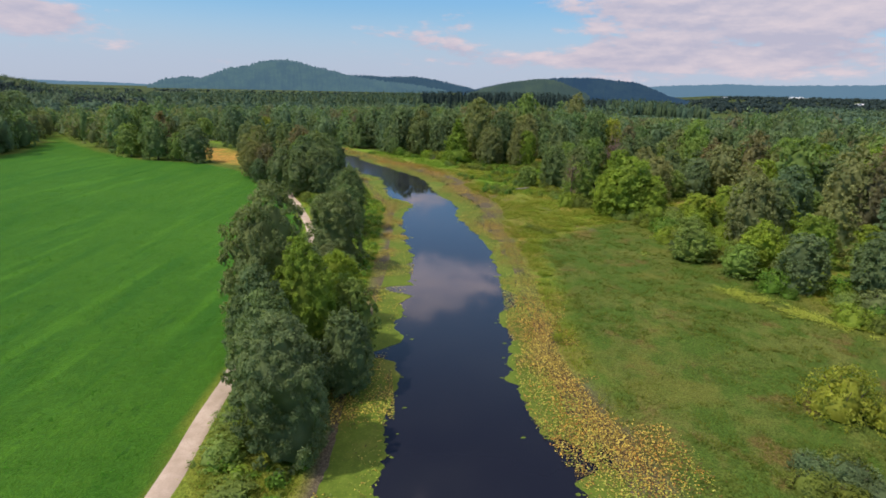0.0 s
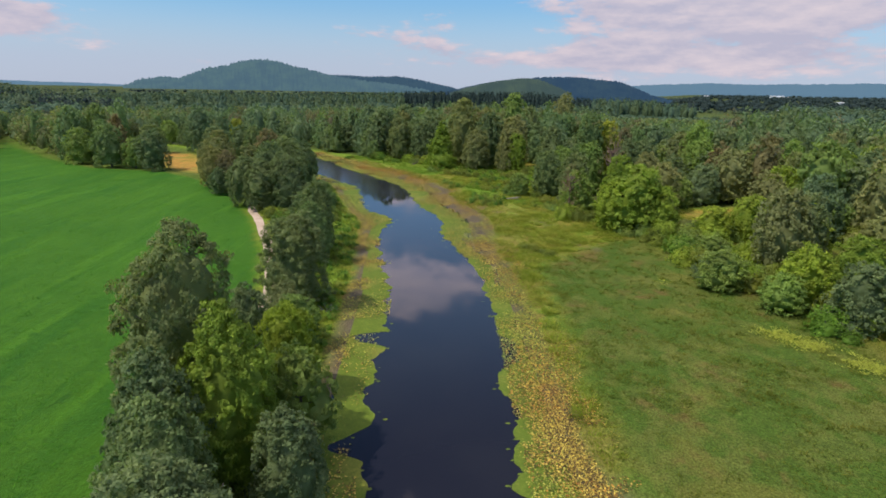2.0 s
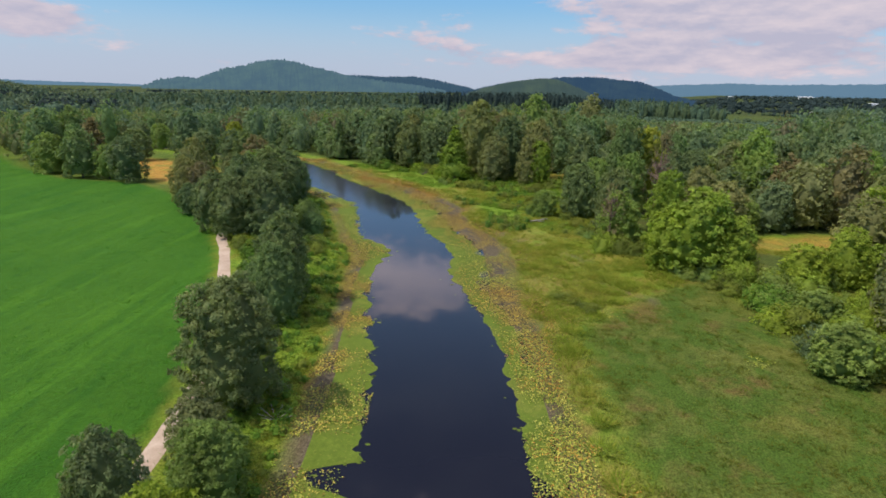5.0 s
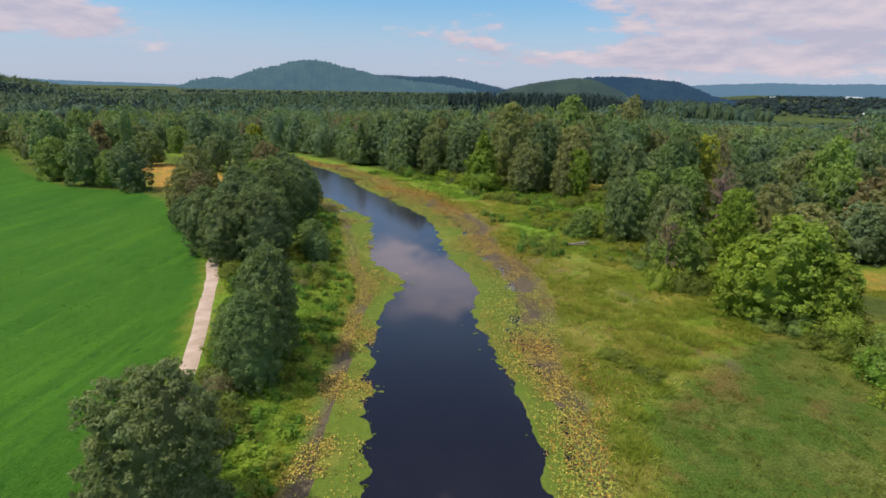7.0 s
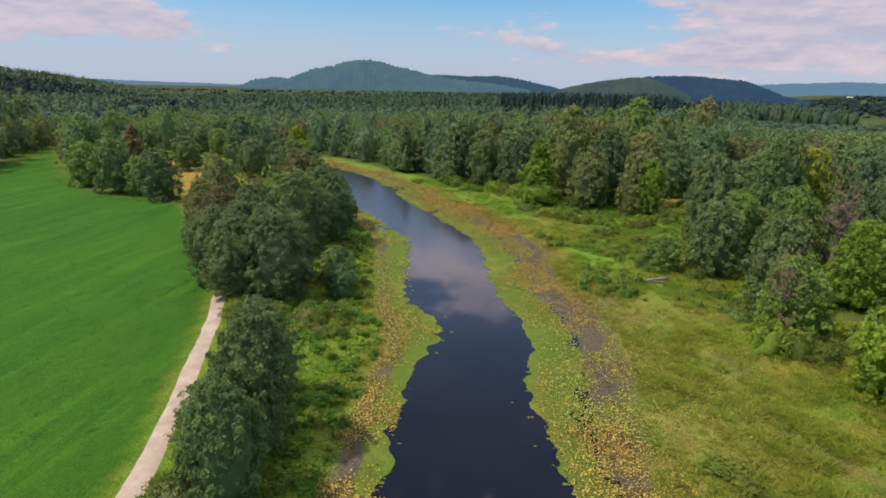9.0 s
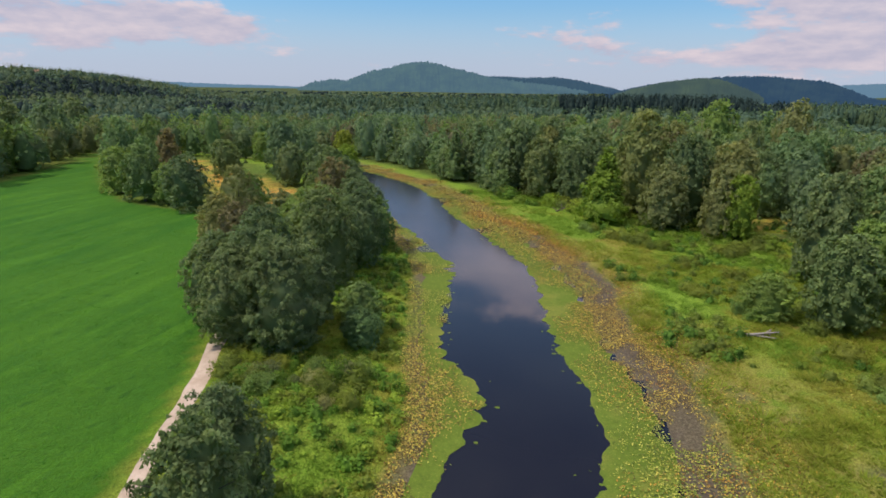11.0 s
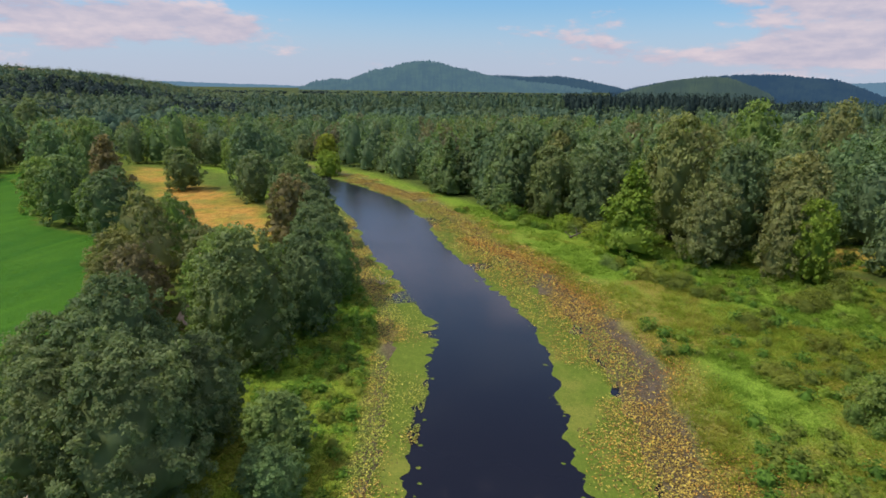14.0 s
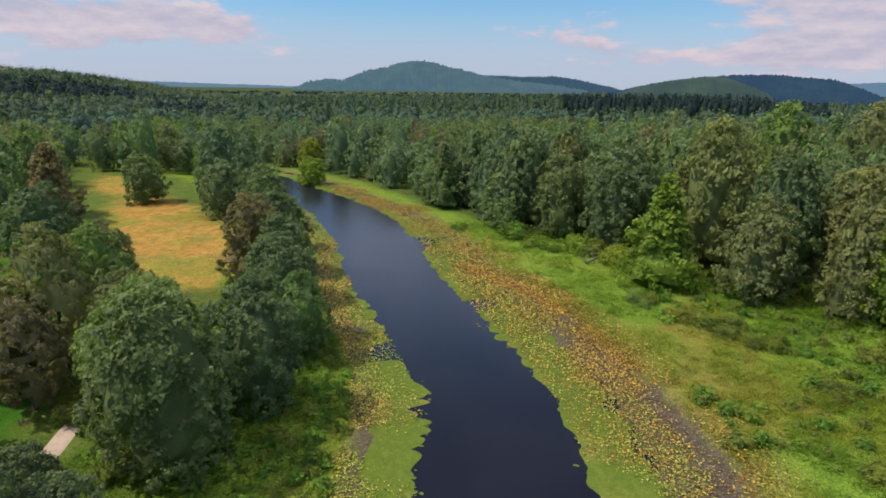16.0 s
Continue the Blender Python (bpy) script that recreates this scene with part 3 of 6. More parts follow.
def zones(x, y):
    """Masks of the land at places: dict of arrays from 0 to 1."""
    x, y = np.ravel(x), np.ravel(y)
    idx, v = along(RIVER, x, y)
    hw = river_at(idx, 2)
    dl, dr = -v - hw - river_at(idx, 3), v - hw - river_at(idx, 4)
    wob = (fbm(x, y, 7, 3) - 0.5) * 3.0
    z = {"idx": idx, "v": v, "dl": dl, "dr": dr, "shore": np.maximum(dl, dr)}
    z["field"] = smooth(edge_distance(x, y, FIELD) + wob * 0.25, -0.6, 0.7)
    z["sand"] = np.maximum(smooth(edge_distance(x, y, CLEARING) + wob * 2.2 + 9 * (fbm(x, y, 22, 17) - 0.5), -2.0, 4.0) * (0.45 + 0.55 * smooth(fbm(x, y, 11, 19), 0.36, 0.5)), smooth(np.maximum(edge_distance(x, y, GLADE), edge_distance(x, y, OPENING) - 1.5) + wob, -1.5, 1.5) * 0.5)
    z["dark"] = smooth(edge_distance(x, y, SEDGE) + wob * 1.2, -3, 3)
    belt = smooth(dr, -7, -3) * (1 - smooth(dr, -1.0, 2.5))
    off = np.abs(along(POOLS, x, y)[1]) + wob * 0.35
    z["pool"] = smooth(fbm(x, y, 8, 11), 0.36, 0.5) * (1 - smooth(off, 0.7, 2.1)) * (dr > -9)
    backs = np.abs(along(BACKWATER, x, y)[1]) + wob * 0.45
    z["pool"] = np.maximum(z["pool"], 0.8 * smooth(fbm(x, y, 6, 15), 0.42, 0.55) * (1 - smooth(backs, 0.5, 1.7)))
    z["mud"] = np.clip(belt * smooth(fbm(x, y, 5, 13), 0.42, 0.62) + z["pool"] + (1 - smooth(z["shore"], -1.0, 0.3)), 0, 1)
    herb_r = smooth(fbm(x, y, 16, 31), 0.46, 0.58) * smooth(dr, 3, 8) * smooth(y, 150, 185)
    herb_l = (0.45 + 0.55 * smooth(fbm(x, y, 9, 33), 0.4, 0.55)) * smooth(dl, 1, 4) * (1 - z["field"])
    far_bank = smooth(dr, 0.5, 3) * smooth(y, 225, 250) * (1 - smooth(dr, 22, 30))
    z["herb"] = np.clip(herb_r + herb_l * 0.8 + far_bank * 0.8, 0, 1)
    z["dry"] = smooth(dr, -3, 1) * (1 - smooth(dr, 8, 20)) * (0.5 + 0.5 * smooth(fbm(x, y, 12, 41), 0.4, 0.6)) * (1 - z["dark"])
    z["wood"] = smooth(edge_distance(x, y, WOOD_RIGHT) + wob, 2, 9) * (1 - smooth(np.maximum(edge_distance(x, y, GLADE), edge_distance(x, y, OPENING)), -3, 1))
    away = smooth(np.hypot(x, y - 100), 330, 430) * (1 - smooth(edge_distance(x, y, FAR_FIELD), -10, 10)) * (1 - z["field"])
    north = (dl > 14) & (z["field"] < 0.5) & (z["sand"] < 0.4) & (y > 160)
    thicket = (1 - smooth(y, 128, 142)) * (1 - smooth(x, 70, 95))
    z["floor"] = (1 - 0.85 * thicket) * np.clip(np.maximum(z["wood"] * 0.85 + north * 0.6, away), 0, 1)
    return z


def land_height(x, y, z=None):
    x, y = np.ravel(x), np.ravel(y)
    z = z or zones(x, y)
    left = 0.95 * smooth(z["dl"], 0, 11) + 0.12 * (fbm(x, y, 6, 51) - 0.5) * smooth(z["dl"], 0.5, 3)
    right = 0.32 * smooth(z["dr"], 0, 4) + 0.5 * smooth(z["dr"], 12, 50) + 0.22 * (fbm(x, y, 5, 53) - 0.5) * smooth(z["dr"], 0, 3)
    h = np.where(z["dl"] > z["dr"], left, right)
    h = np.where(z["shore"] < 0, 0.05 - 0.95 * smooth(-z["shore"], 2.0, 5.5), h + 0.05)
    bar = z["mud"] * smooth(z["dr"], -7, -4) * (z["dr"] < 0)
    h = np.where(z["dr"] < 0, np.maximum(h, 0.004 + 0.06 * bar - 5 * (1 - smooth((z["v"] - river_at(z["idx"], 2)) / np.maximum(river_at(z["idx"], 4), 0.5), 0.36, 0.5))), h)
    h = np.where((z["pool"] > 0.05) & (z["shore"] > -0.5), np.maximum(h - 0.2 * z["pool"], 0.03), h)
    # wooded slope to the west
    turn, d = np.degrees(np.arctan2(x, y - 130)), np.hypot(x, y - 130)
    rise = smooth(d, 480, 960) * (1 - smooth(d, 1250, 1600)) * (y > 130)
    h = h + rise * np.interp(-turn, (36, 38.5, 40.5, 44, 48, 52, 70), (0, 6, 13, 23, 31, 34, 34)) * (1 + 0.16 * (fbm(x, y, 180, 61) - 0.5))
    # low terrace on the plain's far eastern side
    h = h + 15 * smooth(np.hypot(x, y), 1150, 1850) * smooth(x - 0.42 * y, 0, 150)
    return h + 0.5 * (fbm(x, y, 60, 57) - 0.5) * smooth(z["field"], 0.5, 1)


def axis(lo, hi, step, reach):
    """Places close together from lo to hi, then ever wider apart."""
    core = np.arange(lo, hi, step)
    grow, p, w = [], 0.0, step
    while p < reach:
        w *= 1.03 if w < 5 else 1.14
        p += w
        grow.append(p)
    grow = np.array(grow)
    return np.concatenate([(lo - grow)[::-1], core, core[-1] + grow])


def mesh_from(name, verts, faces, material, flat=True):
    """One mesh from vertex and face arrays (all faces of equal size)."""
    verts, faces = np.asarray(verts, np.float32), np.asarray(faces, np.int32)
    me = bpy.data.meshes.new(name)
    k = faces.shape[1]
    me.vertices.add(len(verts)), me.loops.add(faces.size), me.polygons.add(len(faces))
    me.vertices.foreach_set("co", verts.ravel())
    me.loops.foreach_set("vertex_index", faces.ravel())
    me.polygons.foreach_set("loop_start", np.arange(0, faces.size, k, dtype=np.int32))
    if not flat:
        me.polygons.foreach_set("use_smooth", np.ones(len(faces), bool))
    me.materials.append(material)
    me.update(calc_edges=True)
    return me


def grid_faces(nu, nv):
    i = np.arange((nu - 1) * (nv - 1))
    a = i // (nv - 1) * nv + i % (nv - 1)
    return np.stack([a, a + nv, a + nv + 1, a + 1], 1)


def build_ground():
    xs, ys = axis(-56, 52, 1.4, 4700), axis(28, 245, 1.5, 4500)
    gx, gy = np.meshgrid(xs, ys, indexing="ij")
    gx, gy = gx.ravel(), gy.ravel()
    z = zones(gx, gy)
    me = mesh_from("ground", np.stack([gx, gy, land_height(gx, gy, z)], 1), grid_faces(len(xs), len(ys)), GROUND, flat=False)
    for key, names in (("zone_a", ("field", "sand", "mud", "dark")), ("zone_b", ("herb", "dry", "floor", "pool"))):
        at = me.attributes.new(key, "FLOAT_COLOR", "POINT")
        at.data.foreach_set("color", np.stack([z[n] for n in names], 1).astype(np.float32).ravel())
    return tagged(new("ground", me), "green pasture, wet sedge meadow and wood floor", "ground", kind="structure")


build_ground()


def height_at(x, y):
    return float(land_height(np.array([x]), np.array([y]))[0])


def build_water():
    idx = np.arange(0, len(RIVER) - 1, 1.0)
    cols = np.linspace(-1, 1, 9)
    verts = []
    for c in cols:
        v = c * (river_at(idx, 2) + (river_at(idx, 4) + 12 if c > 0 else river_at(idx, 3) + 5))
        x, y = river_point(idx, v)
        verts.append(np.stack([x, y, np.zeros_like(x)], 1))
    return tagged(new("river", mesh_from("river", np.vstack(verts), grid_faces(len(cols), len(idx))[:, ::-1], WATER)), "dark still river mirroring sky and cloud", "water", kind="structure")


build_water()


def build_trail():
    n = np.arange(len(TRAIL))
    d = np.gradient(TRAIL, axis=0)
    d /= np.hypot(d[:, 0], d[:, 1])[:, None]
    cols = np.linspace(-1, 1, 7)
    verts = []
    for c in cols:
        half = 1.0 + 0.35 * (vnoise(n * 1.5, 0 * n + c * 9, 3.0, 71) - 0.5) * (abs(c) > 0.9)
        x, y = TRAIL[:, 0] + d[:, 1] * c * half, TRAIL[:, 1] - d[:, 0] * c * half
        verts.append(np.stack([x, y, land_height(x, y) + 0.07 - 0.09 * (abs(c) > 0.9)], 1))
    return tagged(new("footpath", mesh_from("footpath", np.vstack(verts), grid_faces(len(cols), len(n))[:, ::-1], PATHMAT, flat=False)), "pale gravel footpath between field and trees", "path", kind="structure")


build_trail()

# ---- floating weed along both banks ----


def belt_edges(side, idx):
    """Across-river places of the water edge and the landward edge of the floating mat."""
    s = np.interp(idx, np.arange(len(RIVER)), R_LEN)
    # rounded lobes with sharp inlets between them
    beat = s / 5.2 + 4.5 * vnoise(s, 0 * s + side * 40, 14, 81)
    lobes = (0.15 + (1.9 if side < 0 else 1.4) * vnoise(s, 0 * s, 6, 79 + side)) * np.abs(np.sin(np.pi * beat)) ** 0.55 + (vnoise(s, 0 * s, 2.0, 83 + side) - 0.5) * 1.3 + (vnoise(s, 0 * s, 0.55, 85 + side) - 0.5) * 0.5
    near = river_at(idx, 2) + 0.85 - lobes
    width = river_at(idx, 3 if side < 0 else 4)
    share = 0.86 if side < 0 else 0.62
    far = river_at(idx, 2) + width * (share + 0.5 * (vnoise(s, 0 * s, 9, 87 + side) - 0.5) + 0.2 * (vnoise(s, 0 * s, 2.0, 89 + side) - 0.5))
    # bays of open water that cut through the mat
    bay = smooth(vnoise(s, 0 * s, 7.5, 91 + side), 0.78, 0.9)
    near = near + bay * (far - near) * 0.8
    return near, np.maximum(far, near + 0.02)


def build_mat(side):
    idx = np.arange(6, len(RIVER) - 2, 0.11)
    near, far = belt_edges(side, idx)
    verts, cols = [], np.linspace(0, 1, 5)
    for c in cols:
        x, y = river_point(idx, side * (near + (far - near) * c))
        verts.append(np.stack([x, y, 0.018 + 0.012 * vnoise(x, y, 0.8, 3)], 1))
    f = grid_faces(len(cols), len(idx))
    me = mesh_from("duckweed_mat", np.vstack(verts), f if side < 0 else f[:, ::-1], DUCKWEED, flat=False)
    tagged(new("duckweed_mat", me), "smooth yellow-green duckweed mat floating by the bank", "duckweed", "duckweed mats", "stuff")


build_mat(-1)
build_mat(1)


def rafts():
    """Loose flakes of duckweed just off the mats."""
    verts, faces = [], []
    for side in (-1, 1):
        idx = R.uniform(20, 150, 130)
        near, _ = belt_edges(side, idx)
        for i, e in zip(idx, near):
            r = R.uniform(0.06, 0.2)
            x, y = river_point(np.array([i]), np.array([side * (e - R.exponential(0.45))]))
            a = np.arange(7) / 7 * 2 * np.pi + R.uniform(0, 1)
            rr = r * R.uniform(0.6, 1.3, 7)
            base = len(verts) * 7
            verts.append(np.stack([x[0] + rr * np.cos(a) * 1.6, y[0] + rr * np.sin(a), np.full(7, 0.012)], 1))
            faces += [(base, base + k, base + k + 1) for k in range(1, 6)]
    tagged(new("duckweed_flakes", mesh_from("duckweed_flakes", np.vstack(verts), faces, DUCKWEED)), "loose flakes of duckweed on dark water", "duckweed", kind="stuff")


rafts()


def pads_mesh(name, x, y, z, r, material):
    """Round lily leaves, slightly tipped."""
    n, k = len(x), 4
    a = np.arange(k) / k * 2 * np.pi
    spin, tip, tdir = R.uniform(0, 6.28, n), np.abs(R.normal(0, 0.32, n)), R.uniform(0, 6.28, n)
    ang = a[None] * 0.95 + spin[:, None]
    px, py = r[:, None] * np.cos(ang) * R.uniform(0.85, 1.1, (n, k)), r[:, None] * np.sin(ang) * R.uniform(0.85, 1.1, (n, k))
    pz = z[:, None] + tip[:, None] * (px * np.cos(tdir)[:, None] + py * np.sin(tdir)[:, None]) + tip[:, None] * r[:, None]
    verts = np.stack([x[:, None] + px, y[:, None] + py, pz], 2).reshape(-1, 3)
    base = (np.arange(n) * k)[:, None]
    faces = np.concatenate([base + np.array([[0, i, i + 1]]) for i in range(1, k - 1)])
    return mesh_from(name, verts, faces, material)


RUST = curve([(-1, 205), (-6, 213), (-10.5, 221), (-15, 226.5), (-21, 230.5), (-27, 236)], 2.0)
PADS_RUST = pad_material("lily_rust", (0.0, (0.06, 0.028, 0.01)), (0.4, (0.23, 0.1, 0.02)), (0.7, (0.42, 0.2, 0.03)), (1.0, (0.6, 0.38, 0.06)))


def scatter_pads():
    sets = {"green": [], "ochre": []}
    n = 700000
    side = np.where(R.uniform(size=n) < 0.36, -1, 1)
    idx = R.uniform(14, 205, n)
    w = np.where(side < 0, river_at(idx, 3), river_at(idx, 4))
    u = R.uniform(-0.05, 1.6, n)
    v = side * (river_at(idx, 2) + w * u)
    x, y = river_point(idx, v)
    clump = fbm(x, y, 7, 101)
    dens = 0.95 * smooth(u, 0.15, 0.5) * (1 - smooth(u, 0.85, 1.1)) * smooth(clump, 0.22, 0.4)
    dens = np.where(side > 0, np.maximum(dens, 0.5 * smooth(clump, 0.5, 0.6) * (1 - smooth(u, 1.2, 1.6)) * smooth(u, 0.3, 0.6)), dens)
    dens = np.where(side < 0, np.maximum(0.9 * smooth(u, 0.42, 0.6) * (1 - smooth(u, 0.95, 1.15)) * smooth(clump, 0.34, 0.5), 0.85 * smooth(clump, 0.6, 0.68) * (1 - smooth(u, 0.9, 1.2))), dens)
    dens = np.maximum(dens, (0.2 + 0.2 * (side > 0)) * smooth(clump, 0.34, 0.5) * smooth(u, 0.02, 0.15) * (u < 0.9))
    near = (np.abs(x + 12) < 20) & (y > 195) & (y < 245)
    trail = np.full(n, 99.0)
    trail[near] = along(RUST, x[near], y[near])[1]
    rust = np.maximum(np.exp(-((x - 6.5) / 3.0) ** 2 - ((y - 188) / 6) ** 2), np.exp(-(trail / 2.8) ** 2)) * (side > 0)
    keep = R.uniform(size=n) < np.maximum(dens * (1 - 0.3 * smooth(y, 185, 250)), 0.9 * rust)
    x, y, u, side, clump, rust = x[keep], y[keep], u[keep], side[keep], clump[keep], rust[keep]
    keep = R.uniform(size=len(x)) > 0.75 * (1 - smooth(np.abs(along(POOLS, x, y)[1]), 0.6, 1.9)) * smooth(fbm(x, y, 8, 11), 0.36, 0.5)
    x, y, u, side, clump, rust = x[keep], y[keep], u[keep], side[keep], clump[keep], rust[keep]
    # stray lilies in the wet hollows of the meadow
    k = 60000
    sx, sy = R.uniform(8, 38, k), R.uniform(98, 176, k)
    sz = zones(sx, sy)
    got = R.uniform(size=k) < 0.6 * smooth(fbm(sx, sy, 6, 203), 0.56, 0.66) * (sz["dr"] > 0.5) * (1 - smooth(sz["dr"], 11, 20)) * (1 - 0.7 * sz["pool"]) * (1 - sz["dark"])
    x, y = np.concatenate([x, sx[got]]), np.concatenate([y, sy[got]])
    u, side, clump, rust = (np.concatenate([a, np.full(got.sum(), v)]) for a, v in ((u, 1.0), (side, 1), (clump, 0.5), (rust, 0.0)))
    z = np.maximum(land_height(x, y), 0.0) + 0.03 + R.uniform(0, 0.1, len(x))
    r = R.uniform(0.06, 0.105, len(x)) * (1 + 0.6 * smooth(y, 175, 235))
    warm = smooth(fbm(x, y, 14, 103), 0.42, 0.6) * 0.75 + 0.25 * (side > 0) * smooth(u, 0.4, 0.8) + 0.35 * smooth(y, 185, 210) * (side > 0) + 0.3 * (side < 0) * (1 - smooth(y, 110, 150))
    ochre = R.uniform(size=len(x)) < warm
    red = R.uniform(size=len(x)) < np.maximum(0.75 * rust, 0.3 * (side > 0) * smooth(clump, 0.4, 0.7))
    ochre &= ~red
    tagged(new("rusty_lily_pads", pads_mesh("rusty_lily_pads", x[red], y[red], z[red], r[red], PADS_RUST)), "rust-brown dying water lily leaves on mud", "lily pads", kind="stuff")
    for name, pick, mat, lab in (("lily_pads", ~ochre & ~red, PADS_GREEN, "yellow-green water lily leaves crowding the river edge"),
                                 ("withered_lily_pads", ochre, PADS_OCHRE, "withered ochre water lily leaves on mud and water")):
        tagged(new(name, pads_mesh(name, x[pick], y[pick], z[pick], r[pick], mat)), lab, "lily pads", kind="stuff")


scatter_pads()


def lily_ditch():
    """The second strip of lilies that crosses the sedge meadow."""
    n = 16000
    line = curve([(44.8, 83.4), (47.2, 79.2), (50.2, 74), (54.1, 70), (57, 65.5), (63, 59), (70, 52)], 0.7)
    i = R.integers(0, len(line), n)
    x, y = line[i, 0] + R.normal(0, 1.15, n), line[i, 1] + R.normal(0, 0.8, n)
    k = R.normal(0, 0.9, (160, 2))
    x, y = np.concatenate([x, 38.8 + k[:, 0]]), np.concatenate([y, 102.5 + k[:, 1]])
    ok = fbm(x, y, 2.5, 207) > 0.42
    x, y = x[ok], y[ok]
    z = land_height(x, y) + R.uniform(0.08, 0.3, len(x))
    tagged(new("ditch_lilies", pads_mesh("ditch_lilies", x, y, z, R.uniform(0.05, 0.1, len(x)), LILY_BRIGHT)), "bright yellow-green lily leaves along a meadow ditch", "lily pads", kind="stuff")


LILY_BRIGHT = pad_material("lily_bright", (0.0, (0.17, 0.2, 0.02)), (0.5, (0.28, 0.33, 0.03)), (1.0, (0.4, 0.42, 0.06)))
lily_ditch()

# ---- grasses ----


def blades(name, x, y, h, w, lean, material, label, per=4):
    """Tufts of pointed blades."""
    z = land_height(x, y)
    n = len(x)
    x, y, z, h, w = (np.repeat(a, per) for a in (x, y, z, h, w))
    m = n * per
    ang = R.uniform(0, 6.28, m)
    ox, oy = R.normal(0, 1, m) * w * 1.2, R.normal(0, 1, m) * w * 1.2
    hh = h * R.uniform(0.6, 1.15, m)
    tx, ty = R.normal(0, lean, m) * hh, R.normal(0, lean, m) * hh
    a = np.stack([x + ox - np.cos(ang) * w / 2, y + oy - np.sin(ang) * w / 2, z - 0.03], 1)
    b = np.stack([x + ox + np.cos(ang) * w / 2, y + oy + np.sin(ang) * w / 2, z - 0.03], 1)
    c = np.stack([x + ox + tx, y + oy + ty, z + hh], 1)
    verts = np.stack([a, b, c], 1).reshape(-1, 3)
    tagged(new(name, mesh_from(name, verts, np.arange(m * 3).reshape(-1, 3), material)), label, "grass", kind="stuff")


def tussocks(name, x, y, r, h, material, label, per=38):
    """Rough clumps of long grass, blades leaning out from the middle."""
    n, m = len(x), len(x) * per
    z = np.repeat(land_height(x, y), per)
    x, y, r, h = (np.repeat(a, per) for a in (x, y, r, h))
    a, d = R.uniform(0, 6.28, m), np.sqrt(R.uniform(0, 1, m))
    bx, by = x + np.cos(a) * r * d, y + np.sin(a) * r * d
    hh = h * (1.1 - 0.6 * d) * R.uniform(0.6, 1.15, m)
    w = 0.06 + 0.05 * np.minimum(r, 1.0)
    t = a + 1.57 + R.normal(0, 0.5, m)
    lean = (0.6 + 1.1 * d) * hh
    p = np.stack([bx - np.cos(t) * w / 2, by - np.sin(t) * w / 2, z - 0.03], 1)
    q = np.stack([bx + np.cos(t) * w / 2, by + np.sin(t) * w / 2, z - 0.03], 1)
    s = np.stack([bx + np.cos(a) * lean, by + np.sin(a) * lean, z + hh], 1)
    tagged(new(name, mesh_from(name, np.stack([p, q, s], 1).reshape(-1, 3), np.arange(m * 3).reshape(-1, 3), material)), label, "grass", kind="stuff")


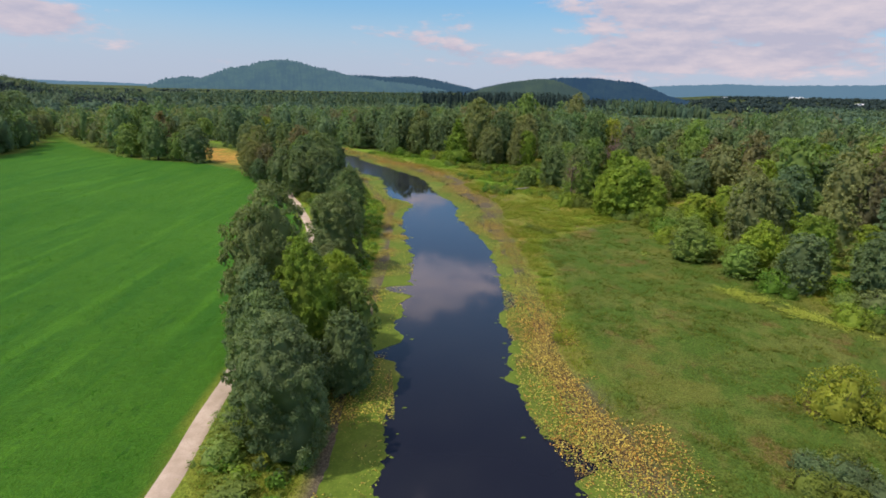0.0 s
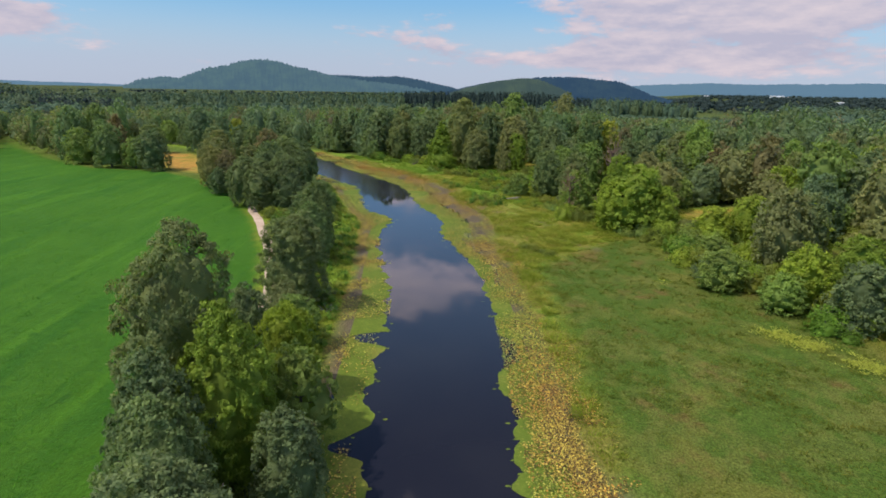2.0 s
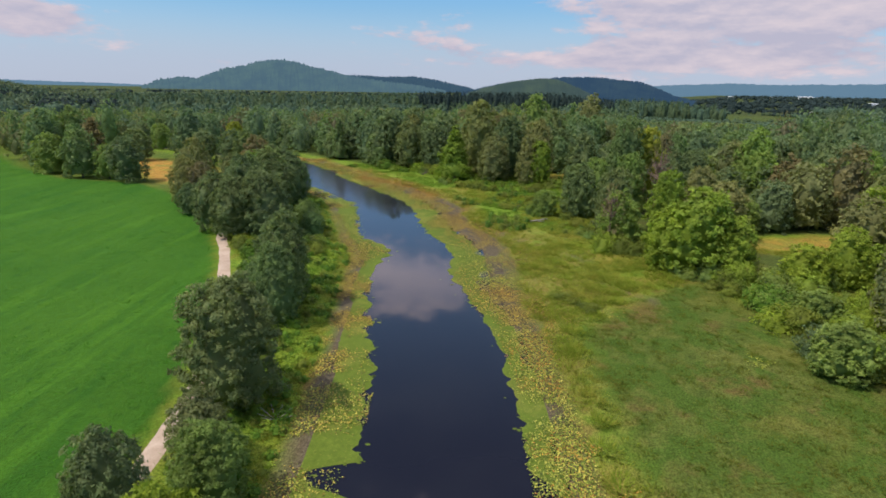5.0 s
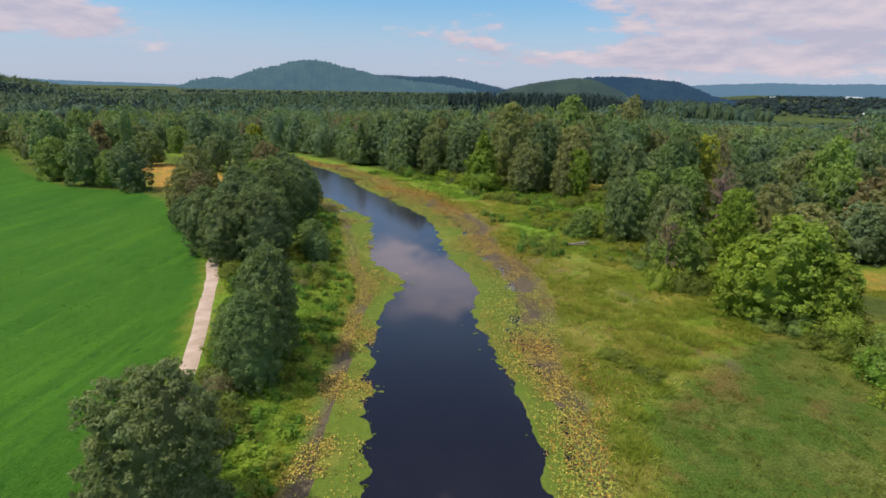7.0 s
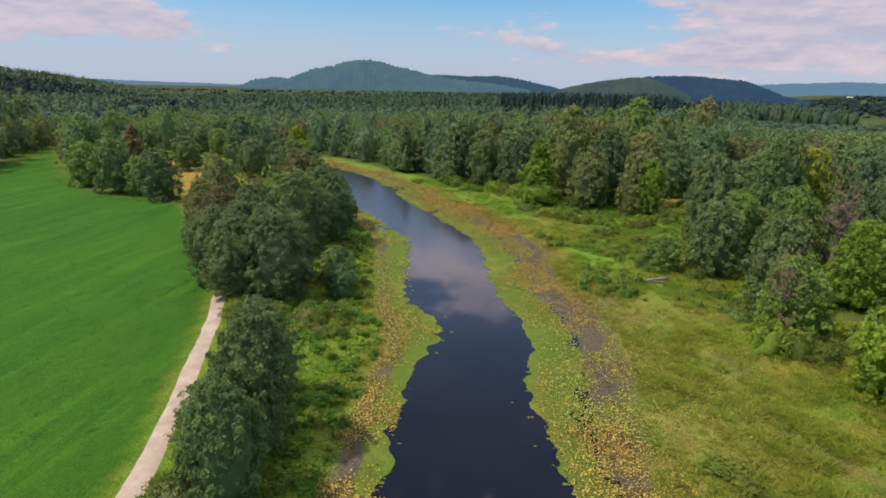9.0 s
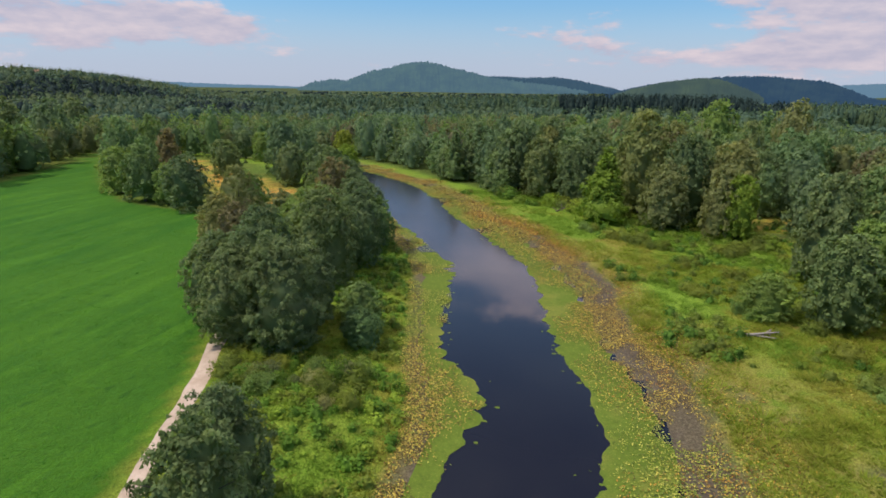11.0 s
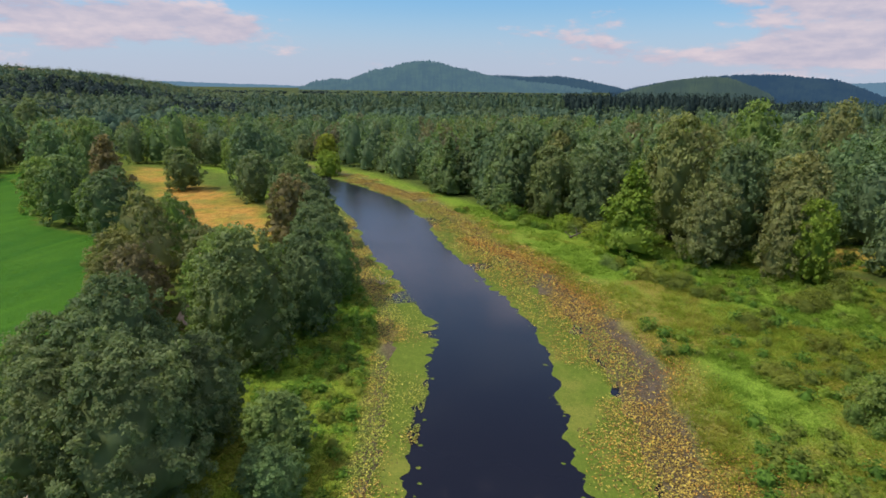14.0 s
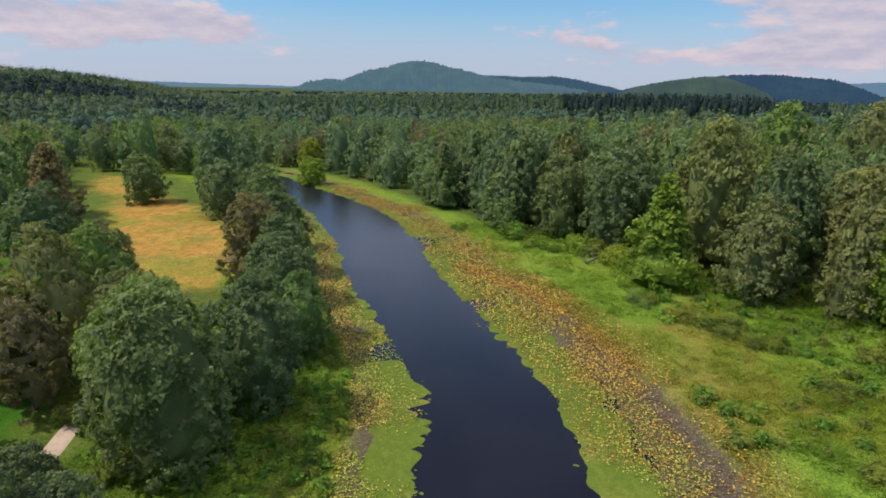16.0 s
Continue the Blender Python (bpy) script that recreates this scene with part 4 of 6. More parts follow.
def scatter_grass():
    n = 210000
    x, y = R.uniform(-48, 75, n), 28 + (270 - 28) * R.uniform(0, 1, n) ** 1.25
    z = zones(x, y)
    clump = fbm(x, y, 4.5, 111)
    thin = R.uniform(size=n) > 0.65 * z["dark"]
    ok = thin & (z["shore"] > 0.3) & (z["field"] < 0.1) & (z["sand"] < 0.3) & (z["pool"] < 0.3) & (z["wood"] < 0.7) & (np.abs(along(TRAIL, x, y)[1]) > 1.7) & (clump > 0.38)
    hgt = 0.25 + 0.75 * smooth(clump, 0.38, 0.7)
    dark = z["dark"] > R.uniform(0.2, 0.8, n)
    herb = (z["herb"] > R.uniform(0.2, 0.8, n)) & ~dark
    for name, pick, mat, lab in (("marsh_grass", ok & ~dark & ~herb, GRASS_MARSH, "rough green and straw-coloured marsh grass"),
                                 ("sedge_tufts", ok & dark, GRASS_SEDGE, "low dark olive sedge tufts"),
                                 ("lush_grass", ok & herb, GRASS_LUSH, "lush bright green grass and herbs")):
        blades(name, x[pick], y[pick], hgt[pick] * R.uniform(0.4, 0.9, pick.sum()) * (0.45 if mat is GRASS_SEDGE else 0.7), R.uniform(0.06, 0.15, pick.sum()), 1.5, mat, lab, 3)
    n = 11000
    x, y = R.uniform(-48, 72, n), 28 + (265 - 28) * R.uniform(0, 1, n) ** 1.1
    z = zones(x, y)
    ok = (z["shore"] > 0.8) & (z["field"] < 0.05) & (z["sand"] < 0.3) & (z["pool"] < 0.3) & (z["wood"] < 0.8) & (np.abs(along(TRAIL, x, y)[1]) > 2.2) & (fbm(x, y, 13, 115) > 0.44)
    r, h = R.uniform(0.3, 1.0, n), R.uniform(0.25, 0.75, n)
    dark, herb = z["dark"] > R.uniform(0.2, 0.8, n), z["herb"] > R.uniform(0.2, 0.8, n)
    for name, pick, mat, lab in (("grass_tussocks", ok & ~dark & ~herb, GRASS_MARSH, "rough tussocks of long marsh grass"), ("sedge_tussocks", ok & dark, GRASS_SEDGE, "olive sedge tussocks"),
                                 ("lush_tussocks", ok & herb & ~dark, GRASS_LUSH, "bright green clumps of rank grass")):
        tussocks(name, x[pick], y[pick], r[pick], h[pick] * (0.42 if mat is GRASS_SEDGE else 0.75), mat, lab)
    n = 2600
    x, y = R.uniform(8, 62, n), R.uniform(60, 240, n)
    z = zones(x, y)
    ok = (z["dr"] > 1.0) & (z["dark"] < 0.3) & (z["sand"] < 0.3) & (z["pool"] < 0.2) & (z["wood"] < 0.5) & (fbm(x, y, 10, 117) > 0.42)
    r, h = R.uniform(0.8, 1.7, n), R.uniform(0.45, 0.95, n)
    herb = z["herb"] > R.uniform(0.2, 0.8, n)
    for name, pick, mat, lab in (("grass_hummocks", ok & ~herb, GRASS_TALL, "soft hummocks of tall yellow-green marsh grass"), ("herb_hummocks", ok & herb, GRASS_LUSH, "soft mounds of bright green herbs")):
        tussocks(name, x[pick], y[pick], r[pick], h[pick], mat, lab, 80)
    n = 30000
    x, y = R.uniform(-110, -20, n), 26 + 170 * R.uniform(0, 1, n) ** 1.4
    ok = (zones(x, y)["field"] > 0.9) & (fbm(x, y, 3, 121) > 0.5)
    blades("pasture_tufts", x[ok], y[ok], R.uniform(0.06, 0.16, ok.sum()), R.uniform(0.08, 0.18, ok.sum()), 2.2, GRASS_FIELD, "short green pasture grass tufts", 3)


GRASS_TALL = grass_material("tall_grass", (0.0, (0.19, 0.26, 0.026)), (0.5, (0.25, 0.32, 0.034)), (0.85, (0.33, 0.36, 0.055)), (1.0, (0.38, 0.35, 0.07)))
GRASS_LUSH = grass_material("lush_grass", (0.0, (0.125, 0.215, 0.022)), (0.5, (0.175, 0.3, 0.033)), (1.0, (0.235, 0.35, 0.05)))
scatter_grass()

# ---- trees ----


def tube(p, q, r0, r1, sides=6):
    """Vertices and quads of one tapered limb."""
    p, q = np.array(p, float), np.array(q, float)
    d = (q - p) / np.linalg.norm(q - p)
    u = np.cross(d, (0.3, 0.9, 0.31))
    u /= np.linalg.norm(u)
    w = np.cross(d, u)
    a = np.arange(sides) / sides * 2 * np.pi
    ring = np.cos(a)[:, None] * u + np.sin(a)[:, None] * w
    v = np.vstack([p + ring * r0, q + ring * r1])
    f = [(i, (i + 1) % sides, sides + (i + 1) % sides, sides + i) for i in range(sides)]
    return v, np.array(f)


def join(pieces):
    vs, fs, base = [], [], 0
    for v, f in pieces:
        vs.append(v), fs.append(f + base)
        base += len(v)
    return np.vstack(vs), np.vstack(fs)


def trunk_mesh(rng, height, radius, limbs, bare=False):
    lean = rng.normal(0, 0.35, 2)
    top = np.array([lean[0], lean[1], height * 0.8])
    mid = np.array([lean[0] * 0.3, lean[1] * 0.3, height * 0.35])
    k = height * 0.019
    pieces = [tube((0, 0, -0.4), mid, k * 1.25, k * 0.85, 7), tube(mid, top, k * 0.85, k * 0.2, 6)]
    for i in range(limbs):
        t = rng.uniform(0.15, 0.85)
        s = mid + (top - mid) * t
        a = i * 2.4 + rng.uniform(-0.4, 0.4)
        reach = radius * rng.uniform(0.5, 0.85) * (1.1 - 0.5 * t)
        e = s + np.array([math.cos(a) * reach, math.sin(a) * reach, reach * rng.uniform(0.4, 0.9)])
        pieces.append(tube(s, e, k * 0.42 * (1.2 - t), k * 0.1, 5))
        if bare:
            for _ in range(4):
                s2 = s + (e - s) * rng.uniform(0.3, 0.9)
                e2 = s2 + rng.normal(0, reach * 0.3, 3) + np.array([0, 0, reach * 0.15])
                pieces.append(tube(s2, e2, k * 0.16, k * 0.05, 4))
    return join(pieces)


def crown_mesh(rng, height, radius, grid, leaves, size, form, gaps=0.0, spread=0.55, per=40):
    """A crown: an uneven inner body, clothed in twig clumps of pointed leaf sprays."""
    low = {"round": 0.01, "tall": 0.02, "spire": 0.02, "shrub": -0.02, "open": 0.12}[form]
    seed = float(rng.uniform(0, 90))
    lobes, folds = {"round": (0.24, 0.14), "tall": (0.28, 0.16), "spire": (0.2, 0.14), "shrub": (0.3, 0.2), "open": (0.34, 0.26)}[form]
    lean = rng.normal(0, 0.05, 2) * radius

    def surface(t, a):
        if form == "spire":
            prof = np.maximum(1 - t, 0.02) ** 0.8
        elif form == "shrub":
            prof = np.sqrt(np.maximum(1 - t * t, 0.003))
        else:
            u = (0.2 if form == "round" else 0.26) + (1 - (0.2 if form == "round" else 0.26)) * t
            prof = np.maximum(1 - np.abs(2 * u - 1) ** (2.3 if form != "tall" else 1.8), 0.003) ** 0.6
        base = np.stack([np.cos(a) * radius * prof, np.sin(a) * radius * prof, (low + (0.95 - low) * t) * height], 1)
        way = base - (0, 0, height * 0.4)
        way = way * (1, 1, 0.6)
        way /= np.linalg.norm(way, axis=1)[:, None] + 1e-6
        push = -0.07 + lobes * noise3(base, radius * 0.62, seed) + folds * (0.45 - 1.5 * np.abs(noise3(base, radius * 0.36, seed + 3)))
        return base + way * (push * radius)[:, None] * (1, 1, 0.8) + np.outer(t, (*lean, 0)), way

    nt_, na = grid
    t, a = np.meshgrid(np.linspace(0, 1, nt_) ** 0.9, np.arange(na) / na * 2 * np.pi, indexing="ij")
    core, way = surface(t.ravel(), a.ravel())
    core = core - way * radius * (0.25 + 0.08 * noise3(core, radius * 0.2, seed + 5)[:, None])
    i = np.arange((nt_ - 1) * na)
    p, q = i // na, i % na
    c00, c01 = p * na + q, p * na + (q + 1) % na
    quads = np.stack([c00, c01, c01 + na, c00 + na], 1)
    if gaps:
        quads = quads[rng.uniform(size=len(quads)) > gaps]
    lf = np.vstack([quads[:, [0, 1, 2]], quads[:, [0, 2, 3]]])
    # twig clumps all over the outside, some standing out, some set back
    n = max(6, leaves // per)
    reach = math.sqrt((0.8 if form == "open" else 1.75) * 4 * radius * (radius + height * 0.4) / 2 / n)
    lt, la = np.clip((np.arange(n) + rng.uniform(0, 1, n)) / n, 0, 1) ** 0.85, np.arange(n) * 2.39996 + rng.normal(0, 0.25, n)
    mid, out = surface(lt, la)
    mid = mid + out * (rng.normal(-0.045, 0.07, (n, 1)) * radius)
    big = reach * rng.uniform(0.65, 1.35, n)
    twig = np.clip(rng.normal(0.5, 0.2, n), 0, 1)
    mid, out, big, twig = (np.repeat(v, per, axis=0) for v in (mid, out, big, twig))
    k = n * per
    d = rng.normal(0, 1, (k, 3)) + out * 1.0 + (0, 0, 0.45)
    d /= np.linalg.norm(d, axis=1)[:, None] + 1e-9
    pos = mid + d * (big * rng.uniform(0.35, 1.08, k))[:, None] * (1, 1, 0.72)
    nrm = d * 0.9 + out * 0.25 + rng.normal(0, spread, (k, 3)) + (0, 0, 0.3)
    nrm /= np.linalg.norm(nrm, axis=1)[:, None]
    u = np.cross(nrm, rng.normal(0, 1, (k, 3)))
    u /= np.linalg.norm(u, axis=1)[:, None] + 1e-9
    w = np.cross(nrm, u)
    s = size * rng.uniform(0.6, 1.4, (k, 1))
    leaf = np.stack([pos - u * s * 0.45 - w * s * 0.38, pos - u * s * 0.35 + w * s * 0.42, pos + u * s * 0.75 - nrm * s * 0.2], 1).reshape(-1, 3)
    # inner body a little darker: the crown's inner shade put into its tint
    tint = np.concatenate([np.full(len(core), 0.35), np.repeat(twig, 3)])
    # true to the height and reach asked for
    fit = np.array([1, 1, 0]) * radius / np.percentile(np.hypot(leaf[:, 0], leaf[:, 1]), 96) + np.array([0, 0, 1]) * height / np.percentile(leaf[:, 2], 99.7)
    core, leaf = core * fit, leaf * fit
    return np.vstack([core, leaf]), np.vstack([lf, np.arange(k * 3).reshape(-1, 3) + len(core)]), tint


def leafy(name, crown, material, flat=True):
    """The mesh of a crown, with the tints of its twigs and its darker inner body."""
    verts, faces, tint = crown
    me = mesh_from(name, verts, faces, material, flat)
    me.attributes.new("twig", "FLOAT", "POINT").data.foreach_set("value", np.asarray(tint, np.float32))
    return me


LEAF["herb"] = HERB
KINDS, MASTER = {}, {}
UNIT_H, UNIT_R = 14.0, 5.0
for form, limbs in (("round", 9), ("tall", 10), ("spire", 9), ("open", 9)):
    for detail, leaves, size, grid in (("close", 25000, 0.23, (16, 24)), ("near", 11000, 0.33, (14, 20)), ("edge", 5600, 0.46, (11, 15)), ("mid", 2200, 0.64, (8, 11))):
        for v in range(4):
            if detail == "close" and form not in ("round", "tall"):
                continue
            rng = np.random.default_rng(1000 + 97 * v + 13 * len(form) + len(detail) * 5)
            trunk = trunk_mesh(rng, UNIT_H, UNIT_R, limbs if detail in ("close", "near") else 3)
            crown = crown_mesh(rng, UNIT_H, UNIT_R, grid, leaves if form != "open" else int(leaves * 0.8), size, form, 0.3 if form == "open" else 0.0, per={"close": 60, "near": 42, "edge": 32, "mid": 20}[detail])
            KINDS[form, detail, v] = (trunk, crown)


def tree_meshes(form, detail, v):
    key = (form, detail, v)
    if key not in MASTER:
        trunk, crown = KINDS[key]
        MASTER[key] = (mesh_from("trunk", *trunk, BARK, flat=False), leafy("crown", crown, LEAF["deep"]))
    return MASTER[key]


def dressed(name, me, parent, leaf):
    """A crown or shrub on a shared mesh, in leaves of its own colour."""
    ob = new(name, me)
    ob.parent = parent
    ob.material_slots[0].link = "OBJECT"
    ob.material_slots[0].material = LEAF[leaf]


WORDS = {"scrub": "dull green", "deep": "deep green", "sallow": "fresh yellow-green", "dark": "dark green", "mid": "mid-green", "light": "light green", "olive": "olive green", "brown": "brownish", "yellow": "yellow-green", "willow": "grey-green"}
SHAPES = {"round": "broad round-crowned", "tall": "tall full-crowned", "spire": "pointed", "open": "open thin-crowned"}


def plant(x, y, h, r, form="round", leaf="mid", detail="mid", where="in the wood", group="woodland trees"):
    v = int(R.integers(0, 4))
    trunk, crown = tree_meshes(form, detail, v)
    e = new("tree")
    e.matrix_basis = Matrix.Translation((x, y, height_at(x, y))) @ Matrix.Rotation(R.uniform(0, 6.28), 4, "Z") @ Matrix.Diagonal((0.92 * r / UNIT_R, 0.92 * r / UNIT_R, h / UNIT_H, 1))
    new("trunk", trunk).parent = e
    dressed("crown", crown, e, leaf)
    return tagged(e, f"{SHAPES[form]} {WORDS[leaf]} tree {where}", "tree", group)


SHRUBS = {}
for v in range(4):
    rng = np.random.default_rng(500 + v)
    SHRUBS[v] = (join([tube((R.normal(0, 0.2), R.normal(0, 0.2), -0.1), (math.cos(k) * 1.0, math.sin(k) * 1.0, 1.5), 0.05, 0.02, 4) for k in range(6)]), crown_mesh(rng, 2.4, 1.8, (8, 12), 1300, 0.17, "shrub", per=20))


for v in range(4, 8):
    SHRUBS[v] = (SHRUBS[v - 4][0], crown_mesh(np.random.default_rng(600 + v), 2.4, 1.8, (6, 9), 520, 0.28, "shrub", spread=0.8, per=14))


def bush(x, y, h, r, leaf="mid", where="in the wet meadow", group="meadow shrubs"):
    v = int(R.integers(0, 4)) + (4 if h < 1.3 else 0)
    key = ("shrub", v)
    if key not in MASTER:
        MASTER[key] = (mesh_from("stems", *SHRUBS[v][0], BARK), leafy("foliage", SHRUBS[v][1], LEAF["mid"]))
    e = new("shrub")
    new("stems", MASTER[key][0]).parent = e
    dressed("foliage", MASTER[key][1], e, leaf)
    e.matrix_basis = Matrix.Translation((x, y, height_at(x, y) - 0.05)) @ Matrix.Rotation(R.uniform(0, 6.28), 4, "Z") @ Matrix.Diagonal((r / 1.8, r / 1.8, h / 2.4, 1))
    return tagged(e, f"leafy {WORDS.get(leaf, 'bright green')} shrub {where}", "shrub", group)


# the belt between footpath and river: x, y, height, crown radius, form, leaf
BELT = [
    (-20.0, 58.8, 19.5, 5.6, "round", "deep"), (-18.2, 50.5, 13, 3.8, "round", "deep"), (-12.8, 41.0, 13.0, 4.7, "round", "deep"), (-14.6, 54.6, 15.3, 4.2, "round", "light"),
    (-10.4, 59.5, 10.0, 3.6, "open", "mid"), (-9.6, 51.5, 9.0, 3.3, "round", "deep"), (-16.5, 47, 12, 3.8, "round", "deep"),
    (-13.7, 68.4, 10.2, 3.5, "round", "sallow"), (-19.2, 73.2, 9.6, 3.0, "round", "deep"), (-15.4, 79, 6.6, 3.2, "round", "mid"), (-17.8, 83, 6.4, 2.8, "round", "olive"),
    (-18.6, 92.4, 13.2, 5.5, "round", "deep"), (-20.6, 119, 13.6, 4.2, "tall", "deep"), (-20.0, 112, 10.5, 3.6, "round", "deep"),
    (-23.6, 125.5, 11.0, 3.8, "round", "deep"), (-22.5, 115.0, 8.0, 3.4, "round", "deep"), (-33.8, 152, 14.0, 5.8, "round", "deep"), (-46, 156.5, 12.5, 4.6, "round", "deep"),
    (-39.5, 157, 15.8, 5.8, "round", "deep"), (-40.0, 151.2, 12.5, 4.9, "round", "deep"), (-35.0, 160.5, 10.0, 4.4, "round", "deep"),
    (-39.5, 175, 15.5, 6.2, "round", "deep"), (-46, 180.6, 14, 5.5, "round", "mid"), (-53, 187, 12.5, 4.8, "open", "olive"), (-37.6, 185, 13.5, 5.2, "round", "deep"),
    (-43.5, 200, 13.5, 5.4, "round", "deep"), (-39.0, 196, 10.5, 4.2, "round", "willow"), (-55.5, 213, 15, 5.4, "open", "brown"), (-50, 212, 13, 5, "round", "deep"),
    (-57, 223, 14.5, 5.4, "round", "deep"), (-66.5, 236, 14.5, 5.6, "round", "deep"), (-27.6, 160.5, 6.4, 3.4, "round", "willow"), (-25.3, 155.5, 5.2, 2.9, "round", "willow"),
    (-61.4, 186, 16.5, 5, "open", "olive"), (-66, 195, 14, 5, "open", "mid"), (-71, 201.5, 12.5, 4.8, "round", "olive"),
    (-57.5, 178.5, 11.5, 4.4, "open", "brown"), (-62.5, 181, 12, 4.6, "round", "olive"), (-57, 170.5, 7.5, 3.4, "round", "deep"), (-43.5, 166, 7.0, 3.2, "round", "deep"), (-49.2, 180.6, 8.5, 3.4, "round", "deep")]
NEXT_TO_FLIGHT = {(-20.0, 58.8), (-14.6, 54.6), (-12.8, 41.0), (-18.6, 92.4), (-33.8, 152), (-39.5, 157), (-40.0, 151.2), (-35.0, 160.5)}
for x, y, h, r, form, leaf in BELT:
    plant(x, y, h, r, form, leaf, "close" if (x, y) in NEXT_TO_FLIGHT else "near", "between footpath and river", "river belt trees")

# single trees that stand out at the wood's edge
EDGE = [
    (46.3, 136.6, 14.6, 7.4, "round", "light"), (41.5, 138.5, 11.0, 4.6, "round", "light"), (50.5, 133.5, 10.5, 4.5, "round", "light"),
    (37.2, 152.8, 11.6, 4.8, "round", "mid"), (38.5, 162, 14.6, 4.8, "round", "deep"), (35, 178.5, 13.2, 5.0, "round", "deep"), (41, 187, 13.5, 4.6, "round", "mid"),
    (51.5, 166, 13.4, 5.0, "round", "light"), (40, 198, 18.8, 5.6, "round", "deep"), (52, 199.5, 23.0, 6.2, "round", "deep"), (59, 203, 20.4, 5.6, "round", "yellow"),
    (48, 181, 15.5, 5.0, "round", "mid"), (60, 186, 16.5, 5.2, "round", "deep"), (68.5, 192, 15.5, 5.2, "round", "deep"), (62, 172, 13.5, 5.0, "round", "olive"),
    (75.5, 166, 11.2, 5.2, "round", "dark"), (68, 163.5, 8, 3.6, "round", "mid"), (27, 180, 6.5, 3.6, "round", "mid"),
    (30, 226.5, 16, 5.2, "round", "olive"), (18.6, 231, 16.2, 5.8, "round", "olive"), (32.6, 224.6, 14.2, 4.4, "round", "light"), (5.4, 235.5, 17.8, 7.2, "spire", "light"),
    (14.5, 247, 26, 7.6, "round", "olive"), (24, 240, 21, 6.6, "round", "deep"), (34, 238, 20, 6.4, "round", "olive"), (-2, 256, 17, 6.5, "round", "deep"), (-12, 262, 17.5, 6.5, "round", "deep"),
    (-23.5, 261.5, 7.8, 3.4, "round", "willow"), (-93, 306, 10, 5, "round", "light"), (-106, 332, 12, 5.5, "round", "yellow"), (-118, 297, 11, 5.2, "round", "deep"), (-129, 303.5, 12, 5.6, "round", "mid"), (-141, 309, 12.5, 5.6, "round", "deep"), (-154, 314.5, 12, 5.6, "round", "olive"), (-168, 319.5, 13, 6, "round", "deep"), (-183, 325, 13, 6, "round", "mid"), (-200, 330, 13, 6, "round", "deep"), (44.7, 312, 28, 8, "round", "mid"), (77, 339, 28.5, 8.5, "round", "olive"), (32.5, 279, 16, 5.2, "round", "light"),
    (-95.5, 214, 14.2, 6.6, "round", "deep"), (-113, 219, 15.2, 6.4, "round", "deep"), (-128, 227, 13.5, 5.6, "round", "mid"), (-104, 218, 11, 4.5, "round", "mid"),
    (-118, 262.5, 12.5, 6.4, "round", "deep"), (-89, 254, 13.5, 5.6, "round", "deep"), (-76, 250, 14, 6, "round", "deep"),
    (46.5, 99.5, 6.8, 4.2, "round", "mid"), (55, 92.5, 9.4, 4.2, "round", "light"), (50.5, 90, 5.6, 3.4, "round", "mid"), (57.5, 84, 9, 4.4, "round", "deep"), (66, 78, 11, 5.5, "round", "deep"),
    (62, 110, 14.2, 5.2, "round", "olive"), (67.5, 113, 13.2, 5, "round", "deep"), (81, 128.5, 14.4, 5.6, "round", "dark"), (75, 104, 11, 5, "open", "olive"), (66, 96, 9.5, 4.4, "round", "light"),
    (59, 127, 7.5, 4.2, "round", "light"), (67, 129, 9, 4.4, "round", "light"), (73, 119, 10, 4.6, "round", "light"), (52, 113, 5.5, 3.2, "round", "mid"),
    (120, 178, 15.2, 6, "round", "light"), (104.5, 193.5, 17.6, 6, "round", "dark"), (145, 195, 14, 6, "round", "light"), (86, 180, 16, 5.6, "open", "brown")]
for x, y, h, r, form, leaf in EDGE:
    plant(x, y, h, r, form, leaf, "edge" if y < 270 and x > -50 else "mid", "at the edge of the wood", "wood edge trees")


# the tall wood beyond the pasture
for x, y, h, r, leaf in ((-183, 221, 29, 7.5, "dark"), (-178, 212, 17, 6, "deep"), (-189, 236, 27, 7.5, "dark"), (-203, 256, 25, 8, "deep"), (-192, 246, 17, 6, "mid"), (-217, 286, 24, 8, "dark"), (-240, 320, 23, 8, "deep"), (-200, 225, 27, 8, "dark")):
    plant(x, y, h, r, "round", leaf, "mid", "beyond the pasture", "pasture edge trees")


def dead_tree(x, y, h, r):
    rng = np.random.default_rng(int(x * 7))
    e = new("dead_tree")
    e.matrix_basis = Matrix.Translation((x, y, height_at(x, y)))
    new("trunk", mesh_from("trunk", *trunk_mesh(rng, h, r, 34, True), TWIGS, flat=False)).parent = e
    new("crown", leafy("crown", crown_mesh(rng, h, r, (9, 12), 420, 0.35, "tall", 0.93, per=6), LEAF["brown"])).parent = e
    return tagged(e, "half-dead tree with bare reddish-brown branches above the wood", "tree", "dead trees")


dead_tree(53, 176.5, 20.2, 4.2)
dead_tree(34.8, 150.3, 13.2, 3.0)

CANOPY = ("dark", "mid", "olive", "light", "brown", "far", "willow", "shadowed", "slope", "deep", "herb", "scrub")


